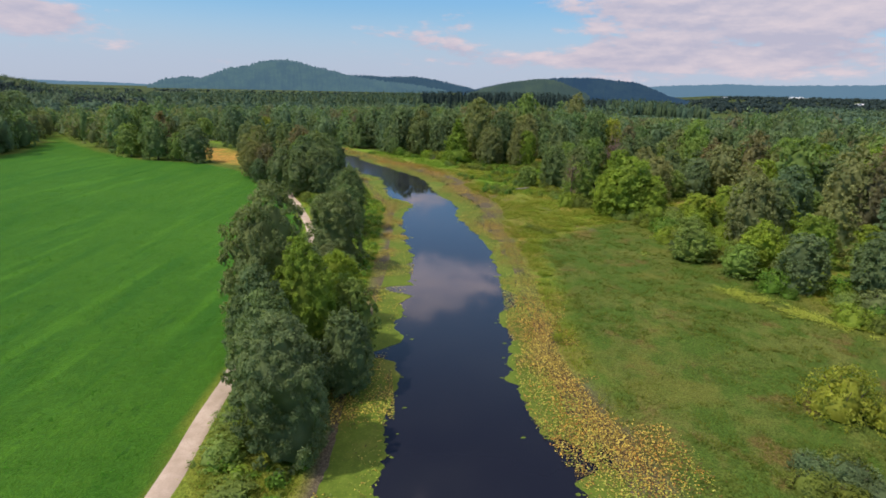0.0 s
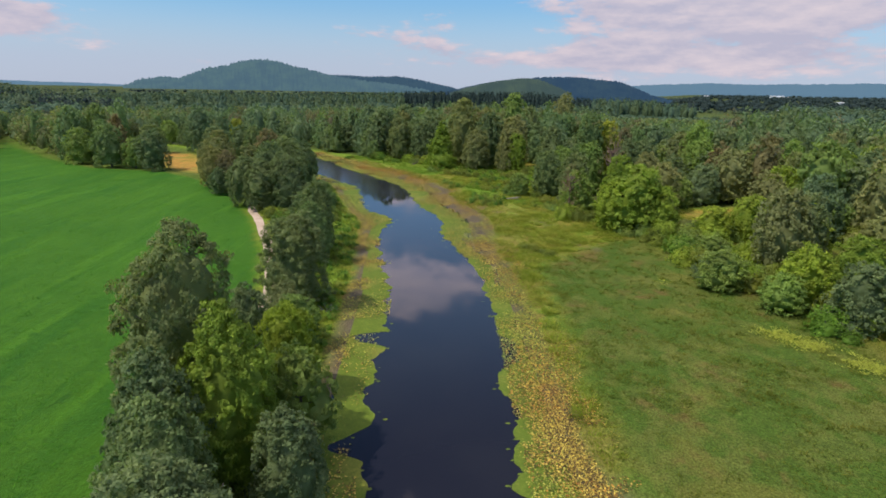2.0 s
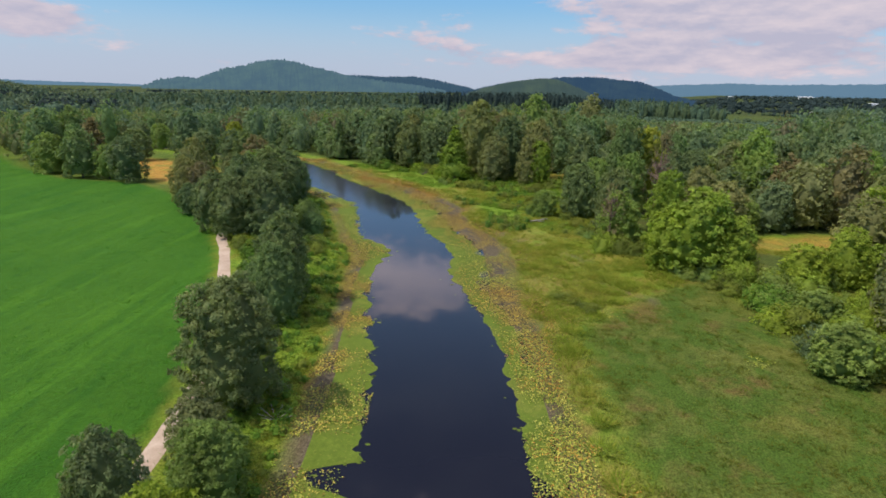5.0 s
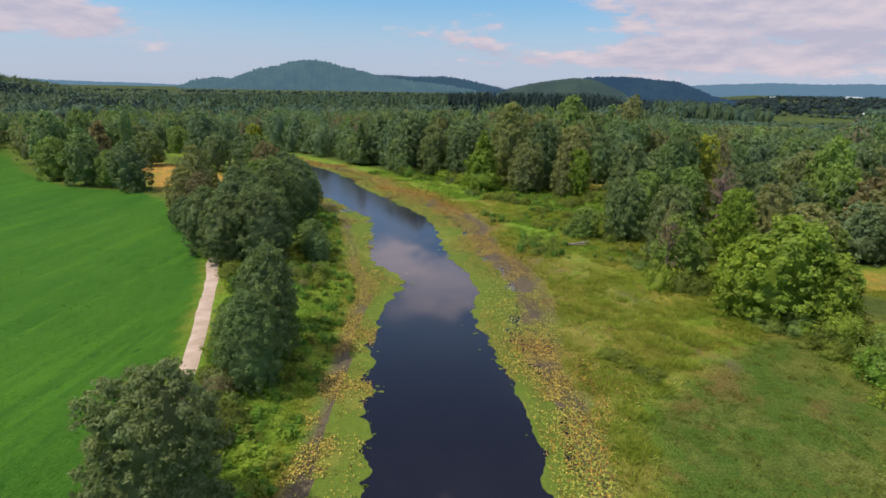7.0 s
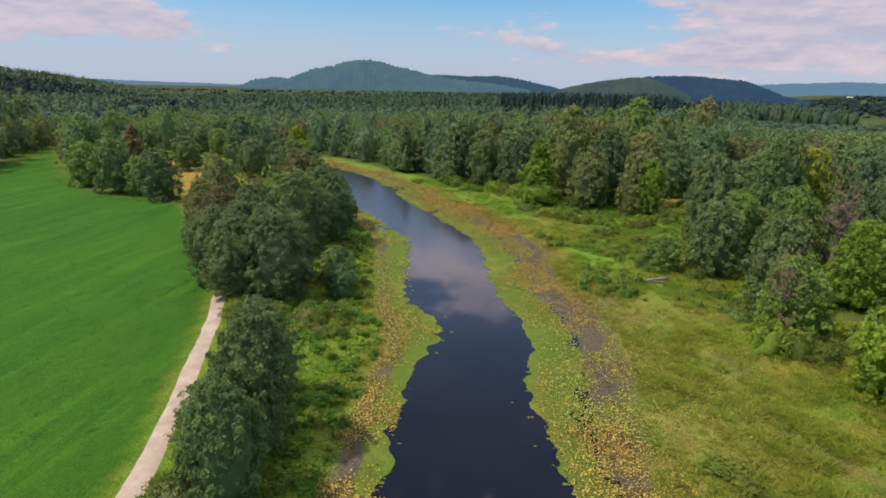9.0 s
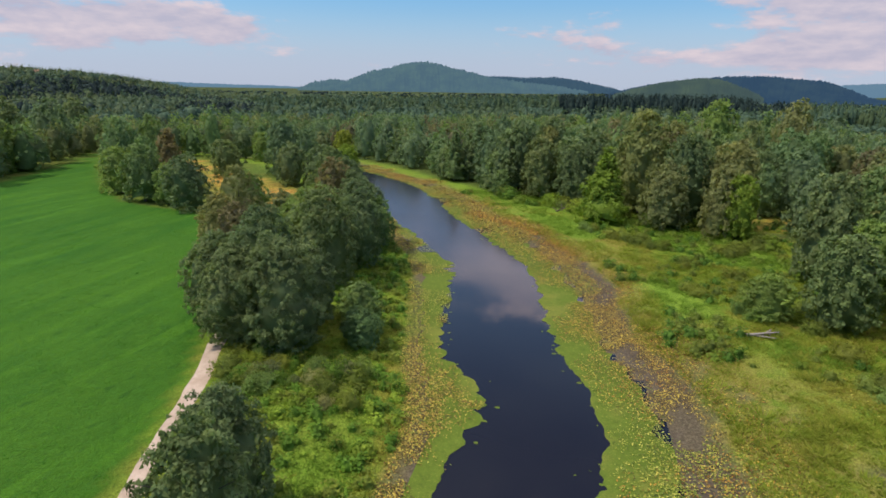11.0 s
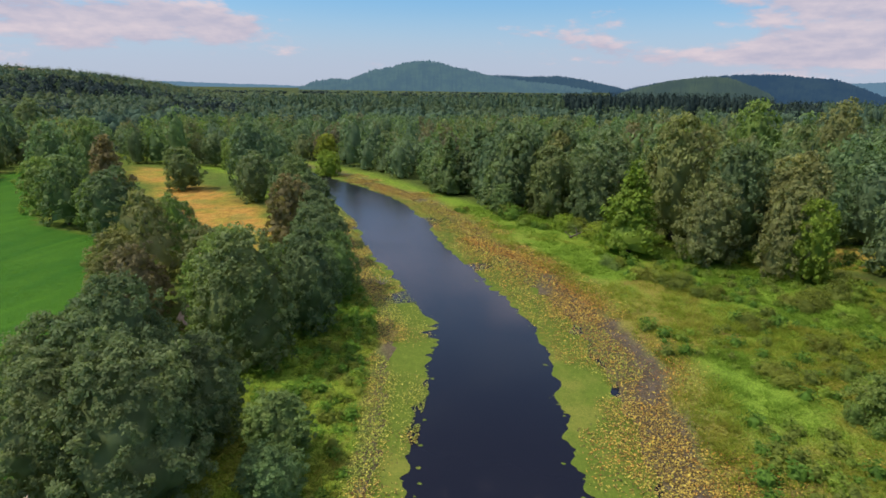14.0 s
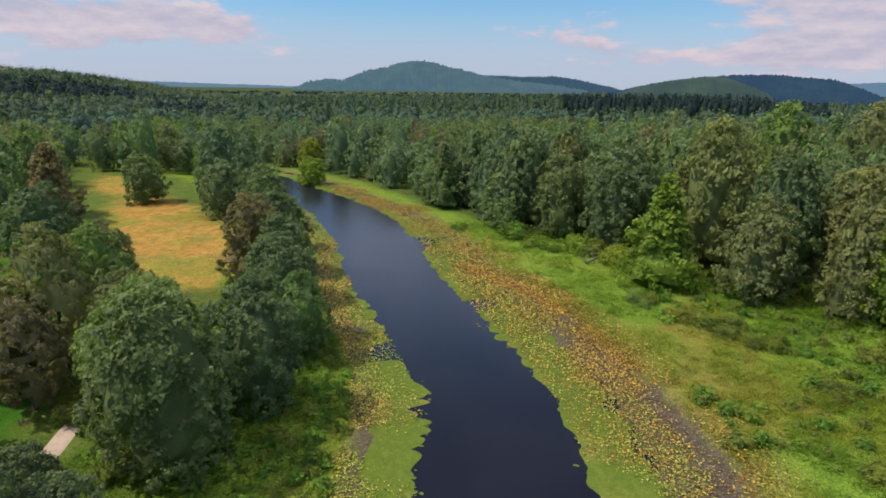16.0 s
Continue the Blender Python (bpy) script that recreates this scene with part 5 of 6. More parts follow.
def canopy(spots, name, label, lib, flat=False, category="woodland"):
    """Many crowns joined: rows of x, y, height, radius, tone."""
    vs, fs, ms, ts, base = [], [], [], [], 0
    hz = land_height(np.array([s[0] for s in spots]), np.array([s[1] for s in spots]))
    for (x, y, h, r, tone), z0 in zip(spots, hz):
        v, f, tint = lib[int(R.integers(0, len(lib)))]
        a = R.uniform(0, 6.28)
        ca, sa = math.cos(a), math.sin(a)
        k = r / UNIT_R
        p = np.stack([(v[:, 0] * ca - v[:, 1] * sa) * k + x, (v[:, 0] * sa + v[:, 1] * ca) * k + y, v[:, 2] * h / UNIT_H + z0], 1)
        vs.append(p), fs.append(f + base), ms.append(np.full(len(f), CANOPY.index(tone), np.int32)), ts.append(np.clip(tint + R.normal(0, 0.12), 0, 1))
        base += len(p)
    me = leafy(name, (np.vstack(vs), np.vstack(fs), np.concatenate(ts)), LEAF[CANOPY[0]], flat)
    for key in CANOPY[1:]:
        me.materials.append(LEAF[key])
    me.polygons.foreach_set("material_index", np.concatenate(ms))
    tagged(new(name, me), label, category, kind="stuff")


def crown_library(count, grid, leaves, size, seed, spread=0.6):
    forms = ("round", "tall", "round", "open", "spire", "tall", "round", "open")
    return [crown_mesh(np.random.default_rng(seed + v), UNIT_H, UNIT_R, grid, leaves, size, forms[v % 8], spread=spread, per=max(1, leaves // 40)) for v in range(count)]


def tone_at(x, y):
    t = float(fbm(x, y, 45, 151)) + R.uniform(-0.24, 0.24)
    if R.uniform() < 0.06:
        return "brown"
    # farther back, bluer and greyer leaves imitate distance haze
    if y > 222:
        return "dark" if t < 0.44 else "deep" if t < 0.52 else "willow" if t < 0.62 else "olive" if t < 0.8 else "mid"
    return "dark" if t < 0.28 else "deep" if t < 0.4 else "mid" if t < 0.55 else "olive" if t < 0.7 else "light"


def scatter_wood():
    """The wood on the plain: single trees nearby, joined canopy farther off."""
    taken = [(b[0], b[1], b[3]) for b in BELT + EDGE] + [(53, 176.5, 4), (34.8, 150.3, 3)]
    c = np.array([(i, j) for i in range(-80, 76) for j in range(-4, 108)], float)
    px, py = c[:, 0] * 8.2 + R.uniform(-3.9, 3.9, len(c)), 10 + c[:, 1] * 8.2 + R.uniform(-3.9, 3.9, len(c))
    z = zones(px, py)
    right = (z["wood"] > 0.4) & (edge_distance(px, py, FAR_FIELD) < 0)
    north = (z["dl"] > 9) & (z["field"] < 0.1) & (z["sand"] < 0.1) & (py > 215) & (edge_distance(px, py, FIELD) < -2.5) & (edge_distance(px, py, CLEARING) < -2.5) & (px < -66)
    gap = edge_distance(px, py, CLEARING)
    open_strip = (py < 300) & ((gap > -8) | ((gap > -22) & (fbm(px, py, 20, 131) > 0.45) & (py - 222 > -(px + 92) * 0.9)))
    west = (px < -176 - (py - 215) * 0.45) & (py > 205) & (z["field"] < 0.1)
    ok = right | (north & ~open_strip) | west
    az = np.degrees(np.arctan2(px, py - 40))
    # thin out with distance, and keep to the sides that the flight looks at
    dist = np.hypot(px, py - 142)
    ok &= (az > -62) & (np.degrees(np.arctan2(px, py)) < 43) & (R.uniform(size=len(px)) > 0.07 + 0.62 * smooth(dist, 300, 420))
    rows_ = []
    for x, y, w, strip in zip(px[ok], py[ok], z["wood"][ok], (west | north)[ok]):
        if any((x - a) ** 2 + (y - b) ** 2 < (r + 1.6) ** 2 for a, b, r in taken):
            continue
        tall = 9.5 + 11 * float(fbm(x, y, 45, 141)) + R.normal(0, 2.6)
        if x > 10 and y > 200:
            tall += 2.5
        if w < 0.8 and not strip:
            tall *= 0.78
        thicket = x > 44 and y < 140 and x < 90
        if thicket:
            if R.uniform() < 0.55:
                continue
            tall = R.uniform(4, 8.5)
        copse = 36 < x < 84 and 138 <= y < 226 and not thicket
        if copse:
            if R.uniform() < 0.4:
                continue
            tall = R.uniform(6, 11.5) + 0.07 * (x - 36)
        if math.hypot(x, y - 142) > 230:
            tall = min(tall, 17) - 1.5
        # lower growth in front of the far meadow
        side = math.degrees(math.atan2(x, y - 75))
        if 20 < side < 34 and y > 200:
            tall = min(tall, float(np.interp(math.hypot(x, y - 75), (250, 330, 460, 620), (17, 14, 8.5, 5))))
        tall = max(tall, 5)
        rows_.append((x, y, tall, R.uniform(4.1, 6.5) * (0.62 + 0.38 * tall / 15), ("light", "mid", "scrub", "light")[int(R.integers(0, 4))] if thicket else ("mid", "deep", "olive", "light", "mid", "deep")[int(R.integers(0, 6))] if copse else tone_at(x, y)))
    # the nearest to the flight stand alone
    rows_ = [(x, y, h, r * (1.0 + 0.55 * float(smooth(math.hypot(x, y - 142), 300, 420))), t) for x, y, h, r, t in rows_]
    rows_.sort(key=lambda s: math.hypot(s[0] + 5, max(0, abs(s[1] - 110) - 40)))
    for x, y, h, r, leaf in rows_[:225]:
        form = ("round", "round", "tall", "open", "tall", "spire", "round", "round")[int(R.integers(0, 8))]
        plant(x, y, h, r, form, leaf, "mid")
    rest = rows_[225:]
    near = [s for s in rest if math.hypot(s[0], s[1] - 142) < 330]
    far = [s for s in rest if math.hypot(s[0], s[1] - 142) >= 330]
    # farthest crowns wear the leaf colours with haze in them
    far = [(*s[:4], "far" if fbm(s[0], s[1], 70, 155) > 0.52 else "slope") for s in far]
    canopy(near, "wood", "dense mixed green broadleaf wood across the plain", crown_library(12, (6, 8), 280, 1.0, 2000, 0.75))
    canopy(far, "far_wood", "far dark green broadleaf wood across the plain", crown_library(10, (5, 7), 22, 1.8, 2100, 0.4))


scatter_wood()


def distant_plain():
    """Thinner canopy from the plain's far side to the hills."""
    n = 2300
    az = np.radians(R.uniform(-58, 42, n))
    d = 860 + 1500 * R.uniform(0, 1, n) ** 1.5
    x, y = d * np.sin(az), d * np.cos(az)
    ok = (edge_distance(x, y, FAR_FIELD) < 0) & ((np.degrees(az) < 21) | (fbm(x, y, 130, 161) > 0.3))
    x, y, d = x[ok], y[ok], d[ok]
    s = 1 + (d - 860) / 1500
    spots = [(a, b, R.uniform(7, 11), R.uniform(6, 9) * k, "shadowed" if a > 0.35 * b or fbm(a, b, 160, 157) > 0.5 else "slope") for a, b, k in zip(x, y, s)]
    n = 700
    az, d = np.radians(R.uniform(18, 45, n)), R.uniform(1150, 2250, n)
    spots += [(k * math.sin(a), k * math.cos(a), R.uniform(10, 14), R.uniform(11, 17), "shadowed") for a, k in zip(az, d) if fbm(k * math.sin(a), k * math.cos(a), 150, 165) > 0.36]
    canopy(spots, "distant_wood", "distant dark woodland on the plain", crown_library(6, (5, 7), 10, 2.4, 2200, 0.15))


distant_plain()


def plantation():
    """An even stand of tall conifers behind the mixed wood, cloud shadow put into its leaf colour."""
    n = 1200
    turn, d = np.radians(R.uniform(-34, 30, n)), R.uniform(560, 800, n)
    x, y = d * np.sin(turn), 130 + d * np.cos(turn)
    tall = np.interp(np.degrees(turn), (-34, -25, -14, -4, 6, 13, 16, 22, 30), (17, 19.5, 20, 24.5, 27, 27, 21, 22, 19))
    ok = edge_distance(x, y, FAR_FIELD) < 0
    deg = np.degrees(turn)
    dark = (deg > -3) & (deg < 19)
    tops = [crown_mesh(np.random.default_rng(2400 + v), UNIT_H, UNIT_R, (8, 7), 24, 1.6, "tall", spread=0.2, per=1) for v in range(6)]
    canopy([(a, b, h * R.uniform(0.92, 1.02), R.uniform(4.4, 6), "shadowed") for a, b, h in zip(x[ok & dark], y[ok & dark], tall[ok & dark])],
           "conifer_stand", "even stand of tall conifers beyond the mixed wood, coloured dark as under cloud shadow", tops)
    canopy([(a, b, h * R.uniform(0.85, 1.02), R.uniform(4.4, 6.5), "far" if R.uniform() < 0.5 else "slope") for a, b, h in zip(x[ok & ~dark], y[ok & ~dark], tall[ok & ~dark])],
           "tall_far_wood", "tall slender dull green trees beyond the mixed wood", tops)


plantation()

# ---- hills on the skyline ----


def ridge(name, label, dist, depth, profile, material, rough, trees):
    """A wooded hill: its crest by direction (degrees from ahead) and height angle."""
    az0, az1 = profile[0][0], profile[-1][0]
    m, k = 320, 16
    az = np.linspace(az0, az1, m)
    top = np.interp(az, [p[0] for p in profile], [p[1] for p in profile])
    ker = np.hanning(13)
    top = np.convolve(np.pad(top, 6, mode="edge"), ker / ker.sum(), "valid")
    verts = []
    for j in range(k):
        t = j / (k - 1)
        d = dist + (t - 0.5) * depth
        rise = math.sin(math.pi * min(1, t * 1.0 + 0.0)) ** 0.8 if t < 1 else 0
        x, y = d * np.sin(np.radians(az)), d * np.cos(np.radians(az))
        crest = 30.6 + dist * np.tan(np.radians(top))
        h = crest * rise + rough * (fbm(x, y, dist * 0.02, 171, 4) - 0.5) * rise * 3 + trees * (R.uniform(0, 1, m) ** 2) * (rise > 0.25)
        verts.append(np.stack([x, y, np.where(rise > 0, h, -6)], 1))
    return tagged(new(name, mesh_from(name, np.vstack(verts), grid_faces(k, m), material, flat=False)), label, "hill", kind="structure")


# the last colour of each is distance haze, painted as emission
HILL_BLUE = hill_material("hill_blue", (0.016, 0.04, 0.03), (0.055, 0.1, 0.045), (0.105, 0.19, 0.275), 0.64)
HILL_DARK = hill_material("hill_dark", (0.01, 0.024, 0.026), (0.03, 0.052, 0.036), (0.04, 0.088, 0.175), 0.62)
# flank of the dark hill: sunlight put into a lighter, greener colour
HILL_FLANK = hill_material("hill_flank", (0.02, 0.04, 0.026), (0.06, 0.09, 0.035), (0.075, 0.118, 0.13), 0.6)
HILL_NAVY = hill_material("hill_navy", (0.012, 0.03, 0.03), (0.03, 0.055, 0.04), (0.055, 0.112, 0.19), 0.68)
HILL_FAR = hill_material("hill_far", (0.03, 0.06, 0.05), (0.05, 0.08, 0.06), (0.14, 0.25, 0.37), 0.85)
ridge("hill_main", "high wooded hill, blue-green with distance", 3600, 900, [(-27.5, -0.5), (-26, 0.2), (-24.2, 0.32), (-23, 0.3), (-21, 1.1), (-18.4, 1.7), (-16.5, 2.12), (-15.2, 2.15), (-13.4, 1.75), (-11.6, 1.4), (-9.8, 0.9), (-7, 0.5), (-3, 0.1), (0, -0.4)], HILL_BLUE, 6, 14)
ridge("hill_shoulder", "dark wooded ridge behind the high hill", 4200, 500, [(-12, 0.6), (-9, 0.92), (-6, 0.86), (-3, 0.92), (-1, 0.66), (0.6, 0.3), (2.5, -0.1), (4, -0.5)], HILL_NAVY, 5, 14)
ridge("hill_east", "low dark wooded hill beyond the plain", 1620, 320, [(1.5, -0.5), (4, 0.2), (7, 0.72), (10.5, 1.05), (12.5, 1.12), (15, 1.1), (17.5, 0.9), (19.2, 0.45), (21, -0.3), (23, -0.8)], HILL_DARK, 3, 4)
ridge("hill_east_flank", "wooded flank of the low hill, coloured lighter as if sunlit", 1420, 160, [(2, -0.6), (4, 0.12), (6, 0.55), (8, 0.9), (9.6, 1.02), (10.8, 0.8), (12.5, 0.2), (14, -0.6)], HILL_FLANK, 3, 4)
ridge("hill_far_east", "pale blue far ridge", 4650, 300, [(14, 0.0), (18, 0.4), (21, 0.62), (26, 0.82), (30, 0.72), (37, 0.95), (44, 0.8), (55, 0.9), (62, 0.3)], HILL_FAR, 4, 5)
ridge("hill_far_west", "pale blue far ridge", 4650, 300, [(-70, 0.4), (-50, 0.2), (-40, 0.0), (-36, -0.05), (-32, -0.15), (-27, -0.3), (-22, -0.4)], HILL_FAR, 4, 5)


def west_slope_trees():
    n = 2600
    az = np.radians(R.uniform(-62, -34.5, n))
    d = R.uniform(470, 1230, n)
    x, y = d * np.sin(az), 130 + d * np.cos(az)
    ok = (fbm(x, y, 90, 181) > 0.22)
    canopy([(a, b, R.uniform(11, 18), R.uniform(6, 9.5), ("shadowed" if fbm(a, b, 110, 159) > 0.7 - 0.14 * (math.hypot(a, b - 130) < 860) else "far" if fbm(a, b, 60, 163) > 0.55 else "slope")) for a, b in zip(x[ok], y[ok])], "hillside_wood", "mixed wood on the western slope", crown_library(6, (5, 8), 14, 1.8, 2300, 0.2))


west_slope_trees()

# ---- shrubs ----


def shrubs():
    line = curve(WOOD_EDGE[1:], 4.0)
    for x, y in line[:, :2]:
        if y < 60:
            continue
        for _ in range(2):
            a, b = x + R.normal(-1.5, 3.2), y + R.normal(-1.0, 3.0)
            if zones(np.array([a]), np.array([b]))["dr"][0] < 8:
                continue
            h = R.uniform(1.4, 4.2) if y < 150 or y > 245 else R.uniform(0.9, 3.2)
            bush(a, b, h, h * R.uniform(0.75, 1.15), ("light", "mid", "scrub", "herb", "scrub")[int(R.integers(0, 5))], "at the edge of the wood", "wood edge shrubs")
    spots = [(24.5, 180, 2.6, 2.6, "mid"), (18.7, 188, 1.6, 2.4, "scrub"), (26.5, 183, 3.6, 3.4, "mid"), (29.2, 213, 2.4, 3.6, "scrub"), (35, 184, 2.4, 2.6, "scrub"), (31, 214, 2.2, 3, "scrub"),
             (12, 218, 2.2, 3.2, "scrub"), (16, 214, 2.0, 2.6, "scrub"), (8, 221, 1.8, 2.6, "scrub"), (2, 225, 2.2, 2.5, "mid"), (20, 203, 1.6, 2.3, "scrub"), (27, 197, 1.7, 2.4, "scrub"),
             (39.5, 48.5, 5.4, 3.5, "yellow"), (42.5, 46, 3.4, 2.4, "yellow"), (33, 40, 2.0, 3.0, "deep"), (36.5, 36.5, 2.2, 3.2, "deep"), (31, 36, 1.8, 2.8, "scrub"), (41, 38, 2.3, 3.4, "deep"),
             (51.5, 119, 3.4, 3.6, "mid"), (47.5, 104, 4.2, 3.8, "deep"), (50.5, 103, 3.6, 3.2, "mid"), (55, 96, 3.8, 3.4, "mid"), (58, 88, 4.2, 4.0, "deep"), (55.5, 83, 3.6, 3.4, "deep"), (62, 73, 4, 4, "deep"), (60, 68, 3.0, 3.2, "scrub"),
             (27.5, 190, 1.8, 2.2, "mid"), (33, 160, 2.4, 2.8, "mid"), (33.4, 148.6, 4.6, 3.2, "light"), (36.4, 147.6, 3.8, 3.0, "scrub"), (40, 150, 2.4, 2.6, "scrub"), (44, 134, 2.6, 3.2, "mid"), (46, 126, 2.2, 3.0, "scrub"), (50, 131, 2.8, 3.4, "mid"),
             (20.5, 122, 1.0, 2.4, "scrub"), (23, 118, 0.9, 2.0, "scrub"), (-13.0, 250, 1.6, 2.2, "herb"), (-34, 262, 1.4, 2, "herb")]
    for x, y, h, r, leaf in spots:
        if h > 3.0:
            bush(x, y, h, r, leaf)
            continue
        # low thickets grow as a few uneven clumps
        for k in range(3):
            a, s = k * 2.1 + R.uniform(0, 1.5), R.uniform(0.5, 0.8)
            bush(x + math.cos(a) * r * 0.55, y + math.sin(a) * r * 0.55, h * R.uniform(0.65, 1.05), r * s, leaf if k else "scrub")
    # a light thicket of sallow bushes before the wood
    for k in range(70):
        x, y = R.uniform(46, 66), R.uniform(80, 131)
        if edge_distance([x], [y], WOOD_RIGHT)[0] < -4 or any((x - a) ** 2 + (y - b) ** 2 < (0.75 * r) ** 2 for a, b, _, r, *_ in EDGE):
            continue
        h = R.uniform(1.6, 4.6)
        bush(x, y, h, h * R.uniform(0.6, 0.9), ("light", "scrub", "light", "mid", "sallow")[int(R.integers(0, 5))], "before the wood", "thicket shrubs")
    # undergrowth below the belt and along the footpath
    idx = np.linspace(20, len(TRAIL) - 12, 96)
    for i in idx:
        px, py = TRAIL[int(i)]
        if py < 24:
            continue
        reach = 3.2 if 76 < py < 112 or py < 46 else 6.5
        a, b = px + R.uniform(2.3, 2.3 + reach), py + R.uniform(-1.5, 1.5)
        h = R.uniform(0.8, 2.2)
        if 104 < py < 152:
            bush(px + R.uniform(2.6, 8.5), py + R.uniform(-2.5, 1.5), h + 0.8, 0.9 + h * R.uniform(0.6, 0.9), ("herb", "scrub", "mid")[int(R.integers(0, 3))], "beside the footpath", "footpath shrubs")
        bush(a, b, h, 0.6 + h * R.uniform(0.7, 1.1), ("scrub", "mid", "herb", "scrub", "mid")[int(R.integers(0, 5))], "beside the footpath", "footpath shrubs")
    # scrub below the great crowns by the footpath
    for k in range(26):
        x, y = R.uniform(-37, -21), R.uniform(139, 149)
        if along(TRAIL, [x], [y])[1][0] < 2.6:
            continue
        h = R.uniform(1.2, 2.6)
        bush(x, y, h, h * R.uniform(0.6, 0.9), ("scrub", "olive", "light", "mid", "herb")[int(R.integers(0, 5))], "beside the footpath", "footpath shrubs")
    # dull bushes that close in on the footpath
    for k in range(20):
        y = R.uniform(98, 114)
        x = float(np.interp(y, TRAIL[:, 1], TRAIL[:, 0])) + R.uniform(2.2, 6.0)
        h = R.uniform(1.4, 3.0)
        bush(x, y, h, h * R.uniform(0.6, 0.85), ("olive", "scrub", "brown", "scrub")[int(R.integers(0, 4))], "beside the footpath", "footpath shrubs")
    # rank herbs on the sunny river bank
    herbs = []
    while len(herbs) < 1500:
        i, d = R.uniform(34, 165), R.uniform(0.6, 15)
        x, y = river_point(np.array([i]), -np.array([river_at(np.array([i]), 2)[0] + river_at(np.array([i]), 3)[0] + d]))
        if fbm(x, y, 9, 33)[0] < 0.3 or along(TRAIL, x, y)[1][0] < 3:
            continue
        h = R.uniform(0.3, 1.15)
        herbs.append((float(x[0]), float(y[0]), h, 0.35 + h * R.uniform(0.5, 1.0), ("herb", "herb", "light", "scrub")[int(R.integers(0, 4))]))
    low = [crown_mesh(np.random.default_rng(640 + v), UNIT_H, UNIT_R, (4, 6), 100, 1.8, "shrub", spread=0.9, per=6) for v in range(6)]
    meadow = []
    while len(meadow) < 420:
        x, y = R.uniform(4, 60), R.uniform(162, 246)
        z = zones([x], [y])
        if z["dr"][0] < 3 or z["wood"][0] > 0.5 or z["pool"][0] > 0.2 or fbm([x], [y], 14, 211)[0] < 0.47:
            continue
        h = R.uniform(0.4, 1.5)
        meadow.append((x, y, h, 0.45 + h * R.uniform(0.5, 0.95), ("herb", "scrub", "light", "herb", "scrub", "light")[int(R.integers(0, 6))]))
    canopy(meadow, "meadow_herbs", "tall soft green herbs and young sallows in the wet meadow", low, True, "herbs")
    for x, y, h, r, leaf in ((-46.2, 168.2, 2.6, 1.9, "mid"), (-44.6, 164.2, 2.4, 1.8, "scrub"), (-48.4, 177.4, 2.8, 2.0, "mid"), (-52.5, 178, 2.4, 1.8, "scrub"), (-47.6, 171, 1.6, 1.3, "olive")):
        bush(x, y, h, r, leaf, "beside the footpath", "footpath shrubs")
    canopy(herbs, "bank_herbs", "rank bright green herbs and nettles on the river bank", low, True, "herbs")


shrubs()

# ---- driftwood, brush, far buildings ----


def log_pile(name, label, x, y, pieces, material):
    made = []
    for (dx, dy, a, length, r, tilt) in pieces:
        p = np.array([dx, dy, r])
        q = p + np.array([math.cos(a) * length, math.sin(a) * length, tilt])
        made.append(tube(p, q, r, r * 0.45, 7))
    ob = new(name, mesh_from(name, *join(made), material, flat=False))
    ob.matrix_basis = Matrix.Translation((x, y, height_at(x, y) + 0.05))
    return tagged(ob, label, "driftwood")


log_pile("driftwood", "bleached forked driftwood log lying in marsh grass", 22.3, 172.0, [(0, 0, 0.35, 4.6, 0.22, 0.3), (2.2, 0.8, 0.75, 1.9, 0.12, 0.5), (1.5, 0.5, -0.3, 2.2, 0.11, 0.2), (3.2, 1.1, 1.3, 1.2, 0.08, 0.4)], DEAD)
log_pile("fallen_branches", "dark fallen tree branches on the river bank", -6.2, 242.5, [(0, 0, 0.7, 6.0, 0.2, 1.6), (1.5, 1.2, 1.7, 3.0, 0.12, 1.4), (2.5, 2.2, 0.1, 3.0, 0.1, 1.2), (0.5, 0.4, 2.4, 2.4, 0.1, 0.9), (3.4, 3.0, 1.1, 2.6, 0.08, 1.4)], BARK)
log_pile("dead_brush", "grey dead brush at the waterside", -13.6, 89.5, [(0, 0, k * 0.7, 1.6, 0.04, 0.6 + 0.1 * k) for k in range(9)], DEAD)
log_pile("dead_brush", "grey dead brush at the waterside", -35.0, 205.0, [(0, 0, k * 0.7, 1.8, 0.05, 0.8 + 0.1 * k) for k in range(9)], DEAD)


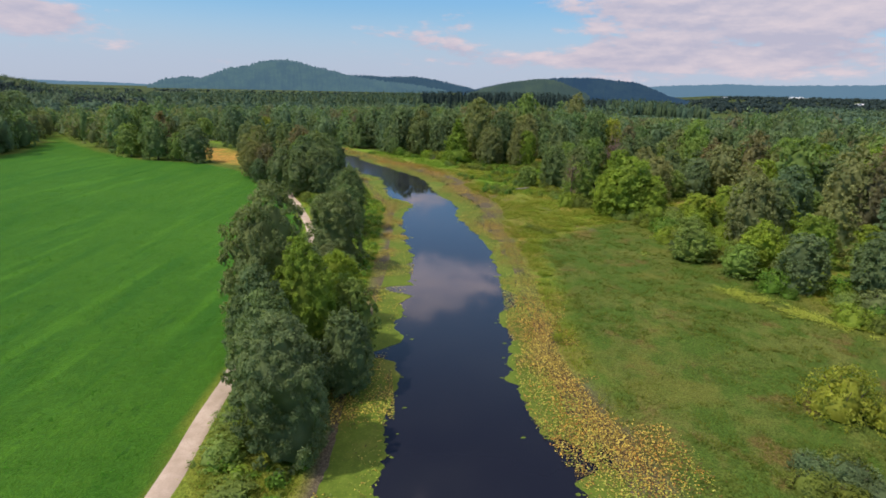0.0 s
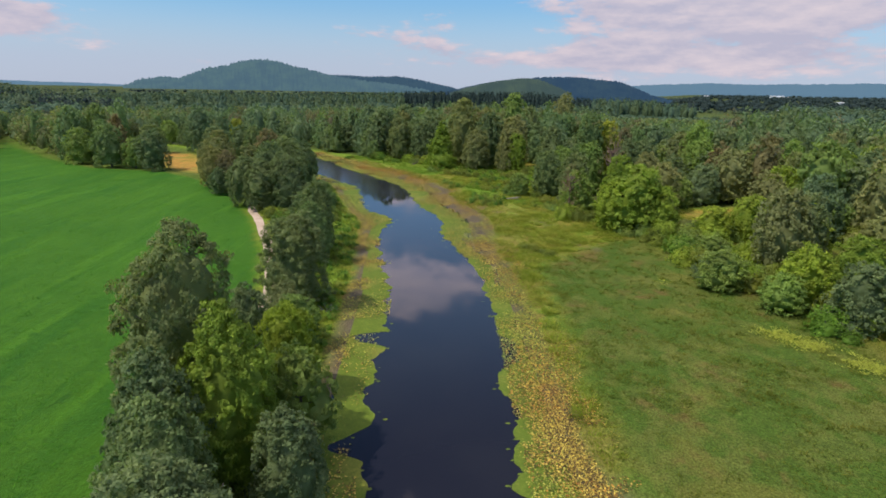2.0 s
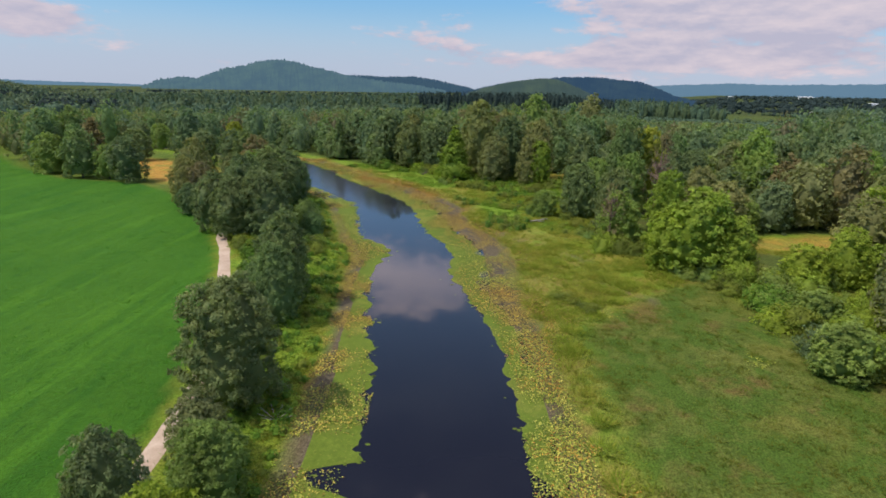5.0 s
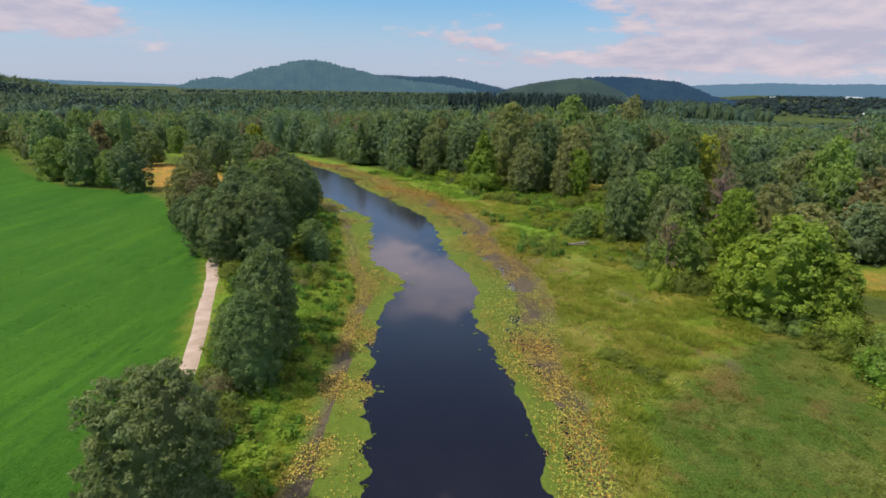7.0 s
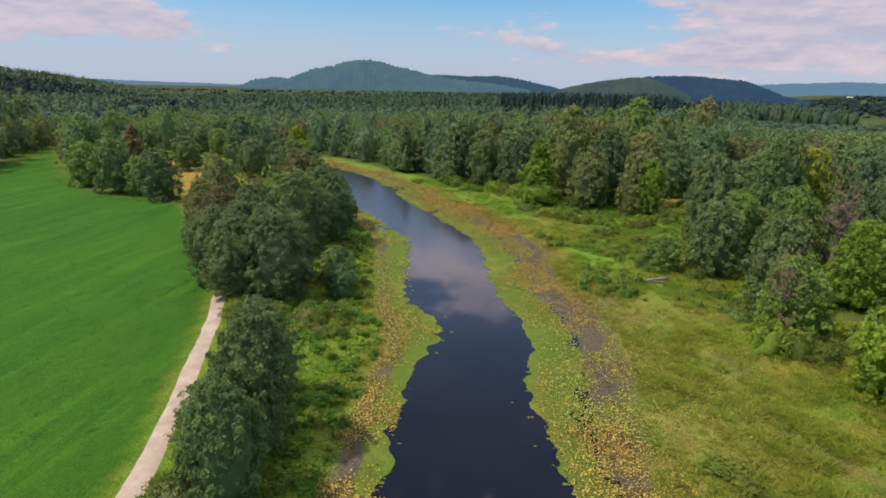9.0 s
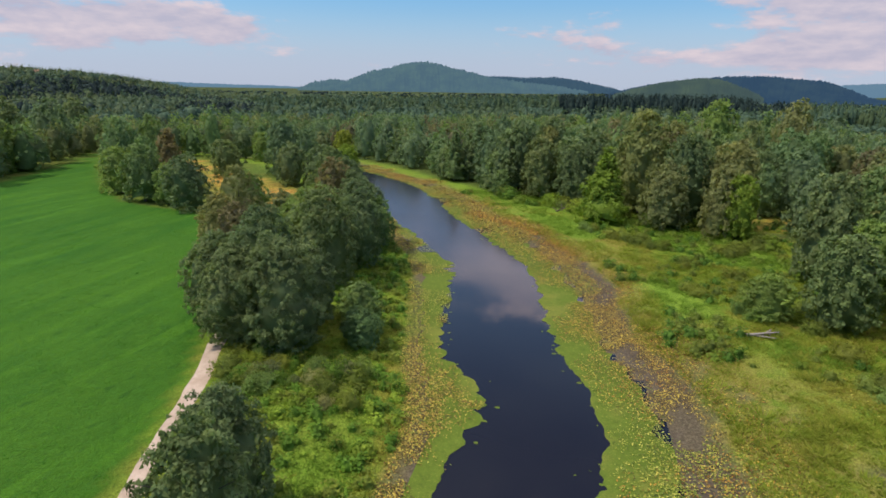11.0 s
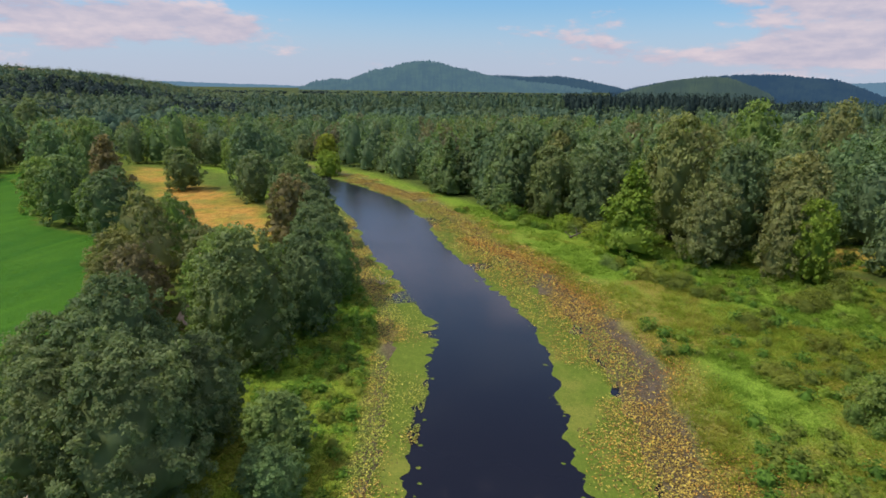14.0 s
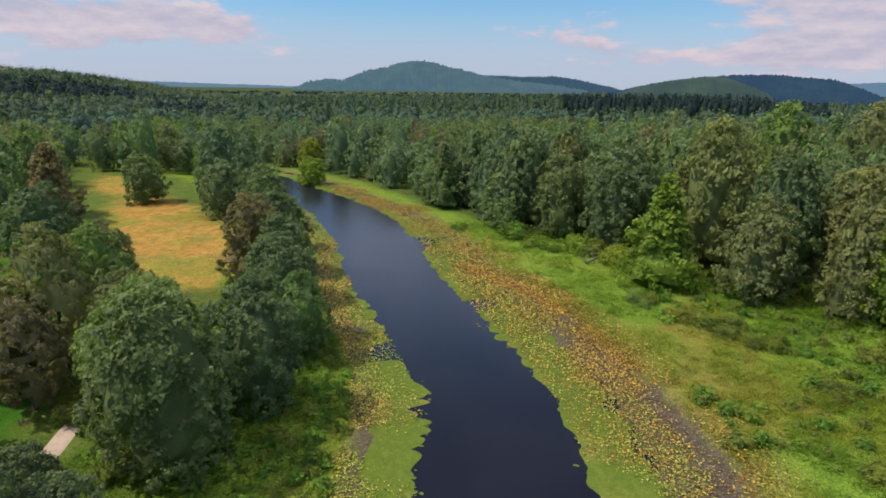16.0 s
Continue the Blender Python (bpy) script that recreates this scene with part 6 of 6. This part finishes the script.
def building(name, label, x, y, z0, length, depth, height, turn, wall, roof, pitch):
    e = new(name)
    e.matrix_basis = Matrix.Translation((x, y, z0)) @ Matrix.Rotation(turn, 4, "Z")
    a, b = length / 2, depth / 2
    bm = bmesh.new()
    bmesh.ops.create_cube(bm, size=1, matrix=Matrix.Translation((0, 0, height / 2 - 1)) @ Matrix.Diagonal((length, depth, height + 2, 1)))
    me = bpy.data.meshes.new("wall")
    bm.to_mesh(me), bm.free()
    me.materials.append(wall)
    new("wall", me).parent = e
    top = [(-a - 0.6, -b - 0.6, height), (a + 0.6, -b - 0.6, height), (a + 0.6, b + 0.6, height), (-a - 0.6, b + 0.6, height), (-a - 0.6, 0, height + pitch), (a + 0.6, 0, height + pitch)]
    me = bpy.data.meshes.new("roof")
    me.from_pydata(top, [], [(0, 1, 5, 4), (2, 3, 4, 5), (0, 4, 3), (1, 2, 5), (0, 3, 2, 1)])
    me.materials.append(roof)
    new("roof", me).parent = e
    win = bpy.data.meshes.new("window")
    win.from_pydata([(0, -0.06, 0), (1.6, -0.06, 0), (1.6, -0.06, 1.5), (0, -0.06, 1.5), (0, 0.06, 0), (1.6, 0.06, 0), (1.6, 0.06, 1.5), (0, 0.06, 1.5)], [],
                    [(0, 1, 2, 3), (5, 4, 7, 6), (0, 4, 5, 1), (3, 2, 6, 7), (0, 3, 7, 4), (1, 5, 6, 2)])
    win.materials.append(GLASSY)
    for i in range(max(2, int(length / 6))):
        w = new("window", win)
        w.parent, w.location = e, (-a + (i + 0.5) * length / max(2, int(length / 6)) - 0.8, -b - 0.02, height * 0.45)
    return tagged(e, label, "building", "far buildings")


GLASSY = plain_material("dark_glass", (0.05, 0.06, 0.08), 0.15)
WHITE_WALL, GREY_ROOF, BROWN_ROOF, CREAM = plain_material("white_wall", (0.8, 0.79, 0.77)), plain_material("light_roof", (0.72, 0.72, 0.74)), plain_material("brown_roof", (0.3, 0.16, 0.1)), plain_material("cream_wall", (0.6, 0.5, 0.4))
for az, d, length, depth, height in ((31.3, 1900, 34, 20, 9), (31.9, 1960, 16, 14, 7), (33.0, 1000, 15, 10, 6), (31.6, 1050, 9, 8, 5), (34.2, 990, 12, 9, 6), (25.8, 2000, 14, 12, 7), (29.0, 1980, 12, 12, 6), (35.8, 1500, 20, 12, 7)):
    building("warehouse", "long white industrial building far off on the plain", d * math.sin(radians(az)), d * math.cos(radians(az)), height_at(d * math.sin(radians(az)), d * math.cos(radians(az))), length, depth, height, -radians(az) + 0.2, WHITE_WALL, GREY_ROOF, 1.5)
for az, d in ((-49.9, 935), (-50.9, 950), (-48.6, 985)):
    x, y = d * math.sin(radians(az)), 110 + d * math.cos(radians(az))
    building("house", "cream house with a brown roof among hillside trees", x, y, height_at(x, y), 12, 8, 7.5, radians(40), CREAM, BROWN_ROOF, 3.5)
